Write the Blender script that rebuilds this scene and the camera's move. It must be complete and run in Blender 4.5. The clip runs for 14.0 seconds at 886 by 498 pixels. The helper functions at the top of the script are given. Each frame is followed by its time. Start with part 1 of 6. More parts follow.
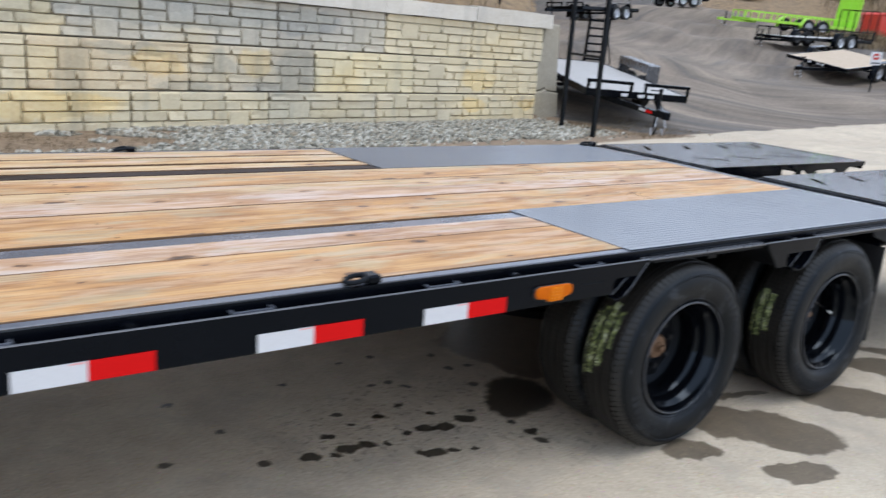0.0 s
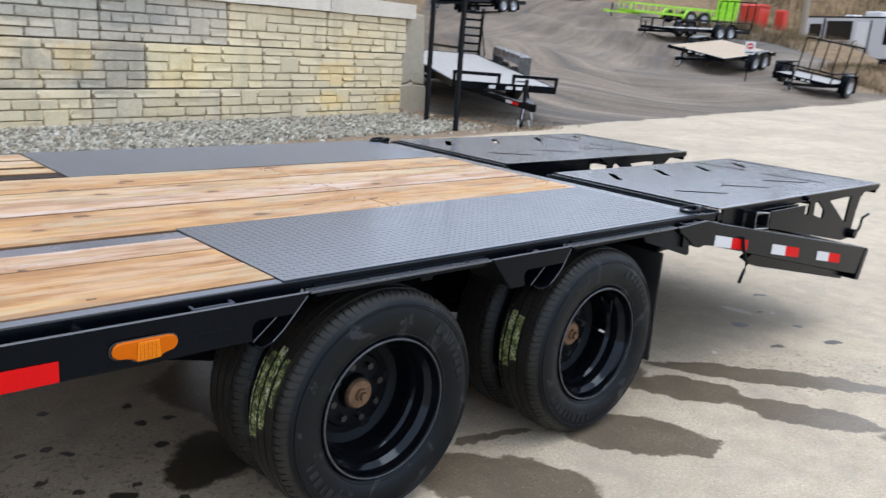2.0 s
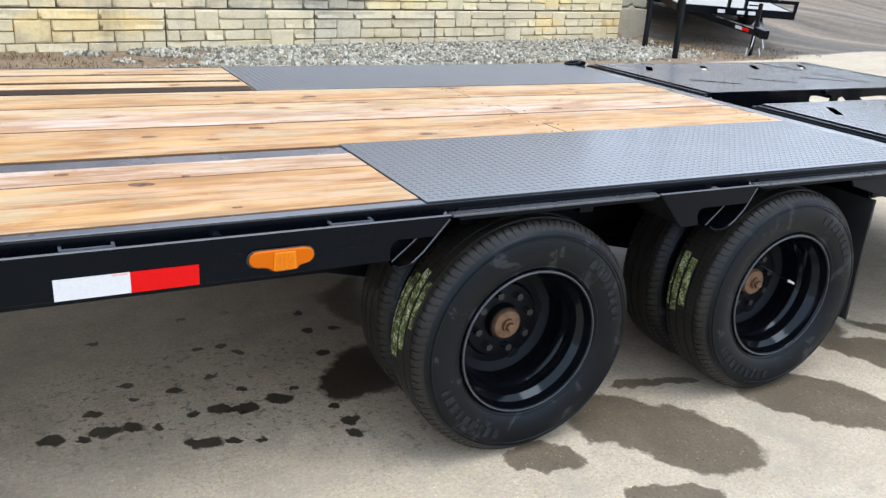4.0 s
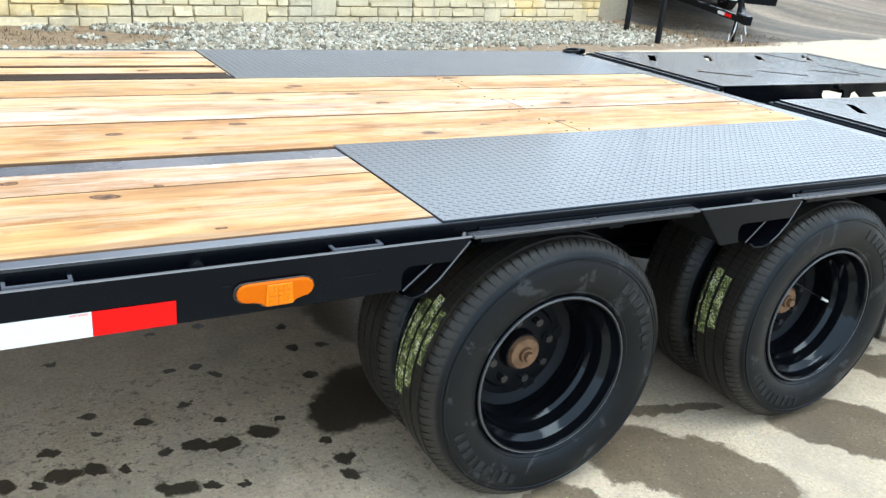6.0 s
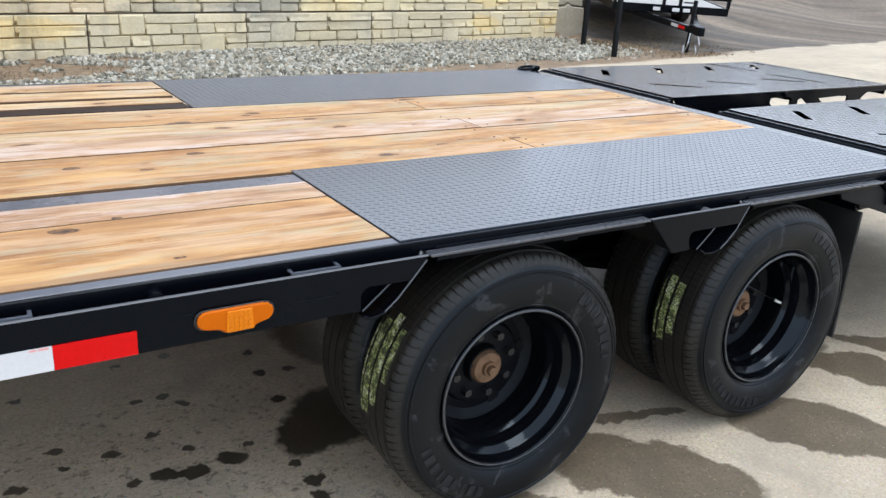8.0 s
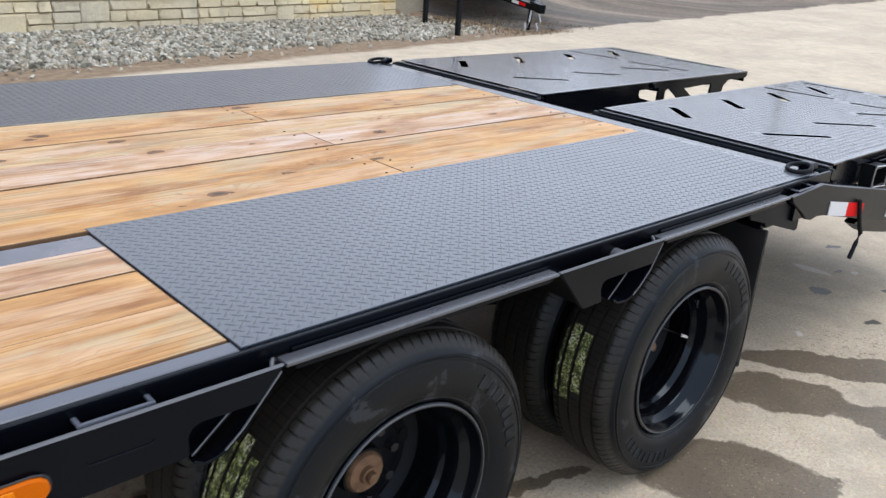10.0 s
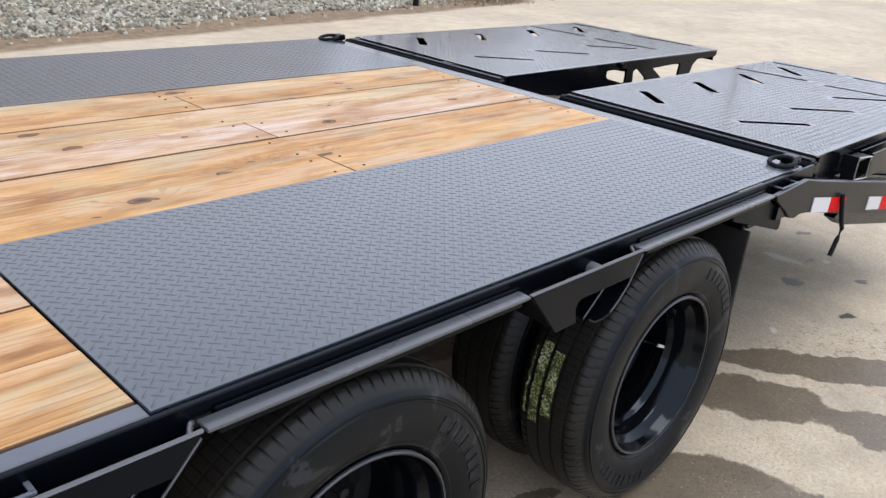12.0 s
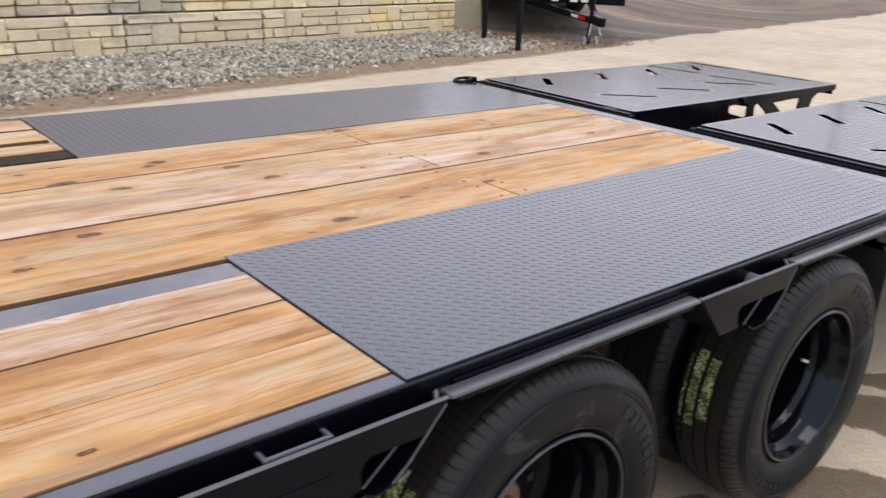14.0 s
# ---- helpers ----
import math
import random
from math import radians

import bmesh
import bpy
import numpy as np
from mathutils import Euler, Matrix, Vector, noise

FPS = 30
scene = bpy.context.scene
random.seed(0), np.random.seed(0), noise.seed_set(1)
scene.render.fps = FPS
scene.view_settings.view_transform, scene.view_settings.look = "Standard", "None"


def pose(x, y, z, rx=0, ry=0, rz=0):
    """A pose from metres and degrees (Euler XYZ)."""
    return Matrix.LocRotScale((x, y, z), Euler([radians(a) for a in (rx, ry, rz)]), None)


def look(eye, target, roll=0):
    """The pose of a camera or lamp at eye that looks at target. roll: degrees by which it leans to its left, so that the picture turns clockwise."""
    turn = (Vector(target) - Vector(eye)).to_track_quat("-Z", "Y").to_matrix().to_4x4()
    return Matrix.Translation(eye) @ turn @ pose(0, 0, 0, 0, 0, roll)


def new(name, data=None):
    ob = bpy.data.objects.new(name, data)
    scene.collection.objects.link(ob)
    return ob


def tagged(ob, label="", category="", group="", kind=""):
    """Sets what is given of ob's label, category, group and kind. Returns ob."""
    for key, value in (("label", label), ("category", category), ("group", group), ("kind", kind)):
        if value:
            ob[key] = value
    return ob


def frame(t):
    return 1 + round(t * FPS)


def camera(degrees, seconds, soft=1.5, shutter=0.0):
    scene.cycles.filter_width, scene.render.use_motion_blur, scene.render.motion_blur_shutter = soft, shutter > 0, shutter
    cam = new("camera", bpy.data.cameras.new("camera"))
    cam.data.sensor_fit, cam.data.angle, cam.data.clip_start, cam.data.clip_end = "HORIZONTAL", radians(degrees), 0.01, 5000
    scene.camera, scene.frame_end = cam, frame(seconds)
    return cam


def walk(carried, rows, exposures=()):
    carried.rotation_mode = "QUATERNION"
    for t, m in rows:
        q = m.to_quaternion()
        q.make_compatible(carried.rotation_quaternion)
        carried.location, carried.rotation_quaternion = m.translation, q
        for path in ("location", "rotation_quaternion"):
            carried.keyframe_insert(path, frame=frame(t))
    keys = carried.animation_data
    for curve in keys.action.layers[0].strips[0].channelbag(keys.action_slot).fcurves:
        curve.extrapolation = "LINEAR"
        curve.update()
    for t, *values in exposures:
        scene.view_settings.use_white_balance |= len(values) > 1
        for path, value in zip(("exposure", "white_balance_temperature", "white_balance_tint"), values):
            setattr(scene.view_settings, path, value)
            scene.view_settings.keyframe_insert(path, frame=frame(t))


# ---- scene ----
cam = camera(56.1, 14.0, soft=1.4, shutter=0.4)
PATH = [
    (0, (-2.57, -1.827, 1.501), (-1.409, -0.277, 1.002), 4.7),
    (0.5, (-2.231, -1.894, 1.493), (-0.936, -0.437, 1.046), 4.8),
    (1, (-1.942, -1.947, 1.506), (-0.596, -0.535, 1.066), 4.1),
    (1.5, (-1.694, -1.855, 1.492), (-0.305, -0.489, 1.036), 3.9),
    (2, (-1.499, -1.801, 1.488), (-0.175, -0.385, 0.994), 4.2),
    (2.5, (-1.359, -1.837, 1.476), (-0.237, -0.282, 0.906), 4.7),
    (3, (-1.32, -1.842, 1.466), (-0.375, -0.204, 0.814), 3.7),
    (3.5, (-1.305, -1.852, 1.464), (-0.423, -0.19, 0.787), 3.5),
    (6, (-1.239, -1.468, 1.445), (-0.29, 0.134, 0.715), 5.1),
    (6.5, (-1.247, -1.567, 1.457), (-0.307, 0.055, 0.761), 4.4),
    (7, (-1.251, -1.651, 1.462), (-0.307, -0.026, 0.777), 3.9),
    (9.5, (-1.057, -1.135, 1.47), (0.168, 0.283, 0.77), 3.8),
    (10, (-0.952, -1.034, 1.483), (0.345, 0.309, 0.765), 4.3),
    (10.5, (-0.89, -0.876, 1.482), (0.469, 0.384, 0.731), 5.3),
    (11, (-0.84, -0.768, 1.479), (0.565, 0.422, 0.7), 6.1),
    (11.5, (-0.807, -0.773, 1.482), (0.592, 0.419, 0.693), 6.0),
    (12, (-0.775, -0.855, 1.49), (0.576, 0.398, 0.713), 5.2),
    (12.5, (-0.757, -0.919, 1.489), (0.532, 0.408, 0.73), 4.0),
    (13, (-0.798, -0.929, 1.489), (0.472, 0.43, 0.756), 3.5),
    (13.5, (-0.956, -0.92, 1.483), (0.337, 0.436, 0.784), 3.2),
    (14, (-1.08, -0.888, 1.492), (0.135, 0.54, 0.798), 2.8),
]
# seconds, stops, kelvin, tint
EXPOSURES = [
    (0.0, 0.1, 6150, 12), (1.5, 0.1, 6250, 12), (2.5, 0.26, 6350, 12), (3.7, 0.46, 6350, 11), (5.8, 0.92, 6350, 3), (6.4, 0.64, 6400, 4), (7.2, 0.53, 6400, 7),
    (9.3, 0.1, 6450, 13), (10.0, 0.18, 6500, 13), (11.0, 0.18, 6650, 14), (11.6, 0.14, 6650, 14), (12.5, 0.22, 6700, 15), (13.5, 0.12, 6850, 15), (14.0, 0.07, 7100, 19),
]
walk(cam, [(t, look(eye, target, roll)) for t, eye, target, roll in PATH], EXPOSURES)

# ---- world and sun: a bright overcast day ----
world = bpy.data.worlds.new("overcast")
scene.world = world
world.use_nodes = True
wn, wl = world.node_tree.nodes, world.node_tree.links
sky = wn.new("ShaderNodeTexSky")
sky.sky_type = "NISHITA"
sky.sun_disc = False
sky.sun_elevation = radians(76)
sky.sun_rotation = radians(60)
sky.dust_density = 1.5
sky.air_density = 1.0
soften = wn.new("ShaderNodeHueSaturation")
soften.inputs["Saturation"].default_value = 0.3
wl.new(sky.outputs["Color"], soften.inputs["Color"])
# the cloud sheet: an even, slightly cool white over the clear sky
cloud = wn.new("ShaderNodeMix")
cloud.data_type = "RGBA"
cloud.inputs[0].default_value = 0.7
cloud.inputs[7].default_value = (8.2, 9.3, 11.0, 1)
wl.new(soften.outputs["Color"], cloud.inputs[6])
wl.new(cloud.outputs[2], wn["Background"].inputs["Color"])
wn["Background"].inputs["Strength"].default_value = 0.155

sun_data = bpy.data.lights.new("sun", "SUN")
sun_data.energy = 0.9
sun_data.angle = radians(30)
sun_data.color = (1.0, 0.97, 0.92)
sun = new("sun", sun_data)
sun.matrix_world = look((2.5, -2.5, 12), (0.5, 1.2, 0.0))


# ---- materials ----
def material(name):
    m = bpy.data.materials.new(name)
    m.use_nodes = True
    t = m.node_tree
    return m, t, t.nodes["Principled BSDF"]


def node(t, kind, **inputs):
    n = t.nodes.new(kind)
    for k, v in inputs.items():
        s = n.inputs[k.replace("_", " ")]
        if isinstance(v, bpy.types.NodeSocket):
            t.links.new(v, s)
        else:
            s.default_value = v
    return n


def place(t, scale=(1, 1, 1), spread=0.0):
    """World position, scaled; spread shifts it at random from object to object."""
    g = t.nodes.new("ShaderNodeNewGeometry")
    out = g.outputs["Position"]
    if spread:
        r = t.nodes.new("ShaderNodeObjectInfo").outputs["Random"]
        a = t.nodes.new("ShaderNodeVectorMath")
        a.operation = "MULTIPLY_ADD"
        c = t.nodes.new("ShaderNodeCombineXYZ")
        for k in range(3):
            t.links.new(r, c.inputs[k])
        t.links.new(c.outputs[0], a.inputs[0])
        a.inputs[1].default_value = (spread, spread * 0.71, spread * 0.37)
        t.links.new(out, a.inputs[2])
        out = a.outputs[0]
    m = t.nodes.new("ShaderNodeVectorMath")
    m.operation = "MULTIPLY"
    t.links.new(out, m.inputs[0])
    m.inputs[1].default_value = scale
    return m.outputs[0]


def grain(t, vec, scale, detail=4.0, rough=0.55, distort=0.0):
    n = node(t, "ShaderNodeTexNoise", Vector=vec, Scale=scale, Detail=detail, Roughness=rough, Distortion=distort)
    return n.outputs["Fac"]


def ramp(t, fac, *stops):
    n = t.nodes.new("ShaderNodeValToRGB")
    t.links.new(fac, n.inputs[0])
    e = n.color_ramp.elements
    for i, (p, c) in enumerate(stops):
        k = e[i] if i < 2 else e.new(p)
        k.position = p
        k.color = (*c, 1) if len(c) == 3 else c
    return n.outputs["Color"]


def grey(v):
    return (v, v, v)


def mix(t, fac, a, b, kind="MIX"):
    n = t.nodes.new("ShaderNodeMix")
    n.data_type = "RGBA"
    n.blend_type = kind
    for sock, v in ((n.inputs[0], fac), (n.inputs[6], a), (n.inputs[7], b)):
        if isinstance(v, bpy.types.NodeSocket):
            t.links.new(v, sock)
        elif isinstance(v, (int, float)):
            sock.default_value = v
        else:
            sock.default_value = (*v, 1)
    return n.outputs[2]


def maths(t, op, a, b=0.0, c=0.0):
    n = t.nodes.new("ShaderNodeMath")
    n.operation = op
    for sock, v in zip(n.inputs, (a, b, c)):
        if isinstance(v, bpy.types.NodeSocket):
            t.links.new(v, sock)
        else:
            sock.default_value = v
    return n.outputs[0]


def bump(t, bsdf, height, strength=0.3, distance=0.01):
    n = node(t, "ShaderNodeBump", Height=height, Strength=strength, Distance=distance)
    t.links.new(n.outputs[0], bsdf.inputs["Normal"])


def paint(name, colour, rough=0.3, metal=0.0, dust=0.25, wear=(0.09, 0.085, 0.08), relief=0.05, coat=0.0, scale=6.0, spec=0.5, dull=0.12):
    """A painted or plain surface with fine grain, faint dust and uneven gloss."""
    m, t, b = material(name)
    p = place(t, spread=7.0)
    big, fine = grain(t, p, scale), grain(t, p, scale * 25, 3.0)
    dusty = ramp(t, big, (0.42, grey(0)), (0.78, grey(dust)))
    shade = mix(t, fine, [c * 0.88 for c in colour], [min(1, c * 1.1) for c in colour])
    t.links.new(mix(t, dusty, shade, wear), b.inputs["Base Color"])
    r = node(t, "ShaderNodeMapRange", Value=big, To_Min=max(0.03, rough * 0.75), To_Max=min(1.0, rough * 1.4))
    t.links.new(r.outputs[0], b.inputs["Roughness"])
    b.inputs["Metallic"].default_value = metal
    b.inputs["Specular IOR Level"].default_value = spec
    if 0.1 < spec < 0.4:
        b.inputs["Specular Tint"].default_value = (0.72, 0.86, 1.0, 1)
    if coat:
        b.inputs["Coat Weight"].default_value = coat
        b.inputs["Coat Roughness"].default_value = dull
    bump(t, b, fine, relief, 0.002)
    return m


black = paint("black gloss paint", (0.002, 0.0026, 0.0045), 0.2, dust=0.1, wear=(0.009, 0.010, 0.013), spec=0.13)
black_flat = paint("dull black steel", (0.004, 0.004, 0.005), 0.5, dust=0.2, wear=(0.014, 0.013, 0.012), spec=0.2)
channel_paint = paint("grey black deck steel", (0.085, 0.095, 0.12), 0.3, dust=0.35, wear=(0.16, 0.165, 0.18), coat=0.3)
# pale blotches paint white glare into the colour together with the dirt
dirty_glare_channel = paint("muddy deck steel with painted glare", (0.085, 0.095, 0.12), 0.25, dust=0.85, wear=(0.27, 0.245, 0.255), coat=0.3, scale=3.5)
brown_channel = paint("brown muddy wet deck steel", (0.02, 0.01, 0.007), 0.35, dust=0.35, wear=(0.16, 0.11, 0.09), spec=0.1, scale=2.5)
# lighter than the black paint: the sky's sheen in the colour, besides wear
sheen_wear = paint("worn steel with painted sky sheen", (0.1, 0.105, 0.115), 0.4, dust=0.5, wear=(0.08, 0.08, 0.085), scale=14)
# base colour lifted to stand for sky reflected in black paint
ledge_paint = paint("worn black ledge with painted sheen", (0.06, 0.064, 0.074), 0.25, dust=0.4, wear=(0.1, 0.105, 0.115), coat=0.5)
tape_pink = paint("faded pink print", (0.75, 0.35, 0.34), 0.5, dust=0.2, wear=(0.7, 0.5, 0.5))
tread_paint = paint("black tread plate paint", (0.026, 0.036, 0.052), 0.3, dust=0.4, wear=(0.05, 0.065, 0.086), coat=1.0, scale=2.5, dull=0.17)
ramp_paint = paint("wet black ramp paint", (0.008, 0.0098, 0.0145), 0.2, dust=0.6, wear=(0.017, 0.02, 0.028), relief=0.02, coat=0.66, scale=1.3)
rim_paint = paint("black rim enamel", (0.002, 0.0024, 0.0035), 0.09, dust=0.15, wear=(0.012, 0.013, 0.015), relief=0.06, spec=0.3)
side_paint = paint("road-dulled black paint", (0.006, 0.0065, 0.0075), 0.3, dust=0.4, wear=(0.014, 0.014, 0.015), spec=0.14)
flange_paint = paint("chipped rim flange", (0.06, 0.063, 0.07), 0.35, dust=0.6, wear=(0.015, 0.015, 0.016), scale=20)
letter_rubber = paint("scuffed raised rubber", (0.005, 0.0055, 0.0065), 0.5, dust=0.9, wear=(0.026, 0.027, 0.03), spec=0.3, scale=30)
flap_rubber = paint("mud flap rubber", (0.013, 0.013, 0.014), 0.55, dust=0.2)
rust = paint("rusty hub cap", (0.22, 0.13, 0.075), 0.55, metal=0.4, dust=0.6, wear=(0.05, 0.03, 0.02), relief=0.3, scale=40)
nut_steel = paint("dull wheel nut steel", (0.02, 0.02, 0.022), 0.3, dust=0.4, wear=(0.012, 0.012, 0.012))
zinc = paint("bare zinc", (0.55, 0.55, 0.56), 0.3, metal=0.9, dust=0.2)
white_tape = paint("white reflective tape", (0.62, 0.63, 0.65), 0.35, dust=0.08, wear=(0.6, 0.6, 0.6))
red_tape = paint("red reflective tape", (0.62, 0.008, 0.008), 0.45, dust=0.1, wear=(0.5, 0.02, 0.02), spec=0.05)
amber = paint("amber lens", (0.56, 0.12, 0.002), 0.3, dust=0.5, wear=(0.45, 0.08, 0.0), spec=0.08)
amber_bright = paint("clear amber centre", (0.72, 0.21, 0.004), 0.25, dust=0.5, wear=(0.5, 0.11, 0.0), spec=0.2)
old_wood = paint("grey weathered boards", (0.42, 0.41, 0.395), 0.8, dust=0.4, wear=(0.35, 0.33, 0.3))
tan_wood = paint("tan weathered boards", (0.5, 0.4, 0.29), 0.8, dust=0.4, wear=(0.35, 0.28, 0.2))
lime = paint("lime green paint", (0.42, 0.78, 0.06), 0.4, dust=0.15, wear=(0.3, 0.6, 0.1))
bin_red = paint("red plastic", (0.62, 0.05, 0.03), 0.5, dust=0.2, wear=(0.4, 0.08, 0.05))
rv_white = paint("white grey caravan panel", (0.62, 0.63, 0.65), 0.45, dust=0.2, wear=(0.5, 0.5, 0.5))
fender_grey = paint("galvanised fender", (0.5, 0.52, 0.55), 0.4, metal=0.6, dust=0.3, wear=(0.3, 0.3, 0.3))
white_paint = paint("white paint", (0.8, 0.8, 0.8), 0.45, dust=0.2, wear=(0.55, 0.55, 0.55))
glass_dark = paint("dark window glass", (0.01, 0.011, 0.013), 0.06, dust=0.03)
pole_wood = paint("weathered pole wood", (0.34, 0.29, 0.23), 0.85, dust=0.5, wear=(0.22, 0.19, 0.15))


def tyre_rubber():
    """Black rubber: scuffed sidewalls, brown dust in the tread, fine cuts round the shoulders and across the ribs."""
    m, t, b = material("tyre rubber")
    co = t.nodes.new("ShaderNodeTexCoord").outputs["Object"]
    sep = node(t, "ShaderNodeSeparateXYZ", Vector=co)
    x, y, z = sep.outputs
    r = maths(t, "SQRT", maths(t, "MULTIPLY_ADD", x, x, maths(t, "MULTIPLY", z, z)))
    turn = maths(t, "ARCTAN2", z, x)
    p = place(t, spread=7.0)
    big, fine = grain(t, p, 9.0, 5.0, 0.6), grain(t, p, 160.0, 3.0)
    scuff = ramp(t, grain(t, p, 11.0, 6.0, 0.7, 0.6), (0.575, grey(0)), (0.61, grey(0.85)))
    side = mix(t, fine, (0.0015, 0.0017, 0.0025), (0.0035, 0.0039, 0.005))
    side = mix(t, scuff, side, (0.026, 0.028, 0.032))
    tread = mix(t, big, (0.007, 0.0067, 0.0063), (0.034, 0.03, 0.025))
    on_tread = ramp(t, r, (0.346, grey(0)), (0.352, grey(1)))
    col = mix(t, on_tread, side, tread)
    # narrow cuts across the ribs
    edge = maths(t, "MINIMUM", y, maths(t, "SUBTRACT", 0.194, y))
    f = maths(t, "FRACT", maths(t, "MULTIPLY", turn, 120 / (2 * math.pi)))
    rib = maths(t, "MULTIPLY", maths(t, "GREATER_THAN", edge, 0.04), maths(t, "MULTIPLY", maths(t, "GREATER_THAN", r, 0.3735), maths(t, "LESS_THAN", f, 0.16)))
    cut = maths(t, "MULTIPLY", rib, 0.7)
    col = mix(t, cut, col, grey(0.0015))
    t.links.new(col, b.inputs["Base Color"])
    rr = node(t, "ShaderNodeMapRange", Value=big, To_Min=0.28, To_Max=0.55)
    t.links.new(rr.outputs[0], b.inputs["Roughness"])
    b.inputs["Specular IOR Level"].default_value = 0.25
    b.inputs["Specular Tint"].default_value = (0.75, 0.88, 1.0, 1)
    bump(t, b, maths(t, "SUBTRACT", maths(t, "MULTIPLY", fine, 0.15), cut), 0.6, 0.003)
    return m


rubber = tyre_rubber()


def pine(name, stops, pale, green_amount=0.35):
    """Treated pine: soft flat-sawn figure along x, small brown knots, blushes of pink and green."""
    m, t, b = material(name)
    rnd = t.nodes.new("ShaderNodeObjectInfo").outputs["Random"]
    p = place(t, (1, 1, 1), 13.0)
    bands = grain(t, place(t, (0.9, 5.0, 5.0), 13.0), 2.2, 5.0, 0.55, 1.2)
    fine = grain(t, place(t, (4, 150, 150), 13.0), 1.0, 3.0)
    col = ramp(t, bands, *stops)
    col = mix(t, 1.0, col, ramp(t, rnd, (0.0, (1.05, 1.02, 0.95)), (0.5, (0.95, 0.92, 0.9)), (1.0, (1.02, 1.0, 1.03))), "MULTIPLY")
    rusty = ramp(t, grain(t, place(t, (1.1, 5.0, 5.0), 17.0), 2.4, 9.0, 0.7), (0.5, grey(0)), (0.6, grey(0.7)))
    col = mix(t, rusty, col, mix(t, 1.0, col, (0.66, 0.5, 0.38), "MULTIPLY"))
    blush = ramp(t, grain(t, place(t, (0.9, 4.5, 4.5), 5.0), 2.2, 9.0, 0.68), (0.49, grey(0)), (0.6, grey(0.7)))
    col = mix(t, blush, col, pale)
    green = ramp(t, grain(t, place(t, (1.3, 5, 5), 9.0), 2.2, 8.0, 0.66), (0.52, grey(0)), (0.6, grey(green_amount * 1.3)))
    col = mix(t, green, col, (0.42, 0.38, 0.25))
    # knots: where they lie and how large they are
    wob = node(t, "ShaderNodeTexNoise", Vector=p, Scale=26.0, Detail=3.0)
    kv = t.nodes.new("ShaderNodeVectorMath")
    kv.operation = "MULTIPLY_ADD"
    t.links.new(wob.outputs["Color"], kv.inputs[0])
    kv.inputs[1].default_value = (0.2, 0.2, 0.2)
    t.links.new(place(t, (3.0, 6.2, 0.0), 13.0), kv.inputs[2])
    vor = node(t, "ShaderNodeTexVoronoi", Vector=kv.outputs[0], Scale=1.0)
    vor.voronoi_dimensions = "2D"
    size = node(t, "ShaderNodeSeparateColor", Color=vor.outputs["Color"])
    rad = node(t, "ShaderNodeMapRange", Value=size.outputs[0], From_Min=0.35, From_Max=1.0, To_Min=-0.05, To_Max=0.11)
    d = maths(t, "SUBTRACT", vor.outputs["Distance"], rad.outputs[0])
    # flat-sawn figure: thin brown lines that come and go and bend round the knots
    bend = t.nodes.new("ShaderNodeVectorMath")
    bend.operation = "ADD"
    t.links.new(place(t, (0.2, 1.0, 1.0), 13.0), bend.inputs[0])
    push = node(t, "ShaderNodeCombineXYZ", Y=ramp(t, d, (0.0, grey(0.05)), (0.3, grey(0))))
    t.links.new(push.outputs[0], bend.inputs[1])
    wave = node(t, "ShaderNodeTexWave", Vector=bend.outputs[0], Scale=17.0, Distortion=6.0, Detail=3.0)
    wave.inputs["Detail Scale"].default_value = 0.9
    wave.bands_direction = "Y"
    figure = ramp(t, wave.outputs["Fac"], (0.0, grey(0.7)), (0.22, grey(0.0)))
    some = ramp(t, grain(t, place(t, (0.7, 5, 5), 21.0), 2.0, 3.0), (0.44, grey(0.1)), (0.62, grey(0.85)))
    col = mix(t, maths(t, "MULTIPLY", figure, some), col, mix(t, 1.0, col, (0.55, 0.36, 0.22), "MULTIPLY"))
    col = mix(t, 0.42, col, mix(t, fine, grey(0.25), grey(0.78)), "OVERLAY")
    # thin dark checks along the grain
    check = ramp(t, grain(t, place(t, (1.6, 70, 70), 41.0), 1.0, 6.0, 0.6), (0.6, grey(0)), (0.68, grey(0.6)))
    col = mix(t, maths(t, "MULTIPLY", check, ramp(t, grain(t, place(t, (1.0, 4, 4), 3.0), 2.0, 4.0), (0.45, grey(0.15)), (0.6, grey(1)))), col, (0.2, 0.105, 0.05))
    # brown drag marks
    mark = ramp(t, grain(t, place(t, (0.5, 9, 9), 31.0), 2.0, 5.0, 0.65), (0.56, grey(0)), (0.66, grey(0.65)))
    col = mix(t, mark, col, (0.27, 0.15, 0.08))
    # a cracked brown heart with a darker rim, in an orange halo that trails along the grain
    halo = ramp(t, d, (0.0, grey(0.8)), (0.2, grey(0)))
    core = ramp(t, d, (0.0, grey(0.97)), (0.012, grey(0)))
    crack = grain(t, place(t, (60, 140, 60), 13.0), 1.0, 3.0)
    heart = ramp(t, maths(t, "MULTIPLY_ADD", crack, 0.07, maths(t, "MULTIPLY", d, -1.0)), (0.042, (0.03, 0.014, 0.008)), (0.06, (0.22, 0.1, 0.04)), (0.11, (0.028, 0.015, 0.009)))
    col = mix(t, halo, col, (0.42, 0.21, 0.08))
    col = mix(t, core, col, heart)
    t.links.new(col, b.inputs["Base Color"])
    r = node(t, "ShaderNodeMapRange", Value=blush, To_Min=0.6, To_Max=0.38)
    t.links.new(r.outputs[0], b.inputs["Roughness"])
    bump(t, b, maths(t, "ADD", fine, bands), 0.25, 0.002)
    return m


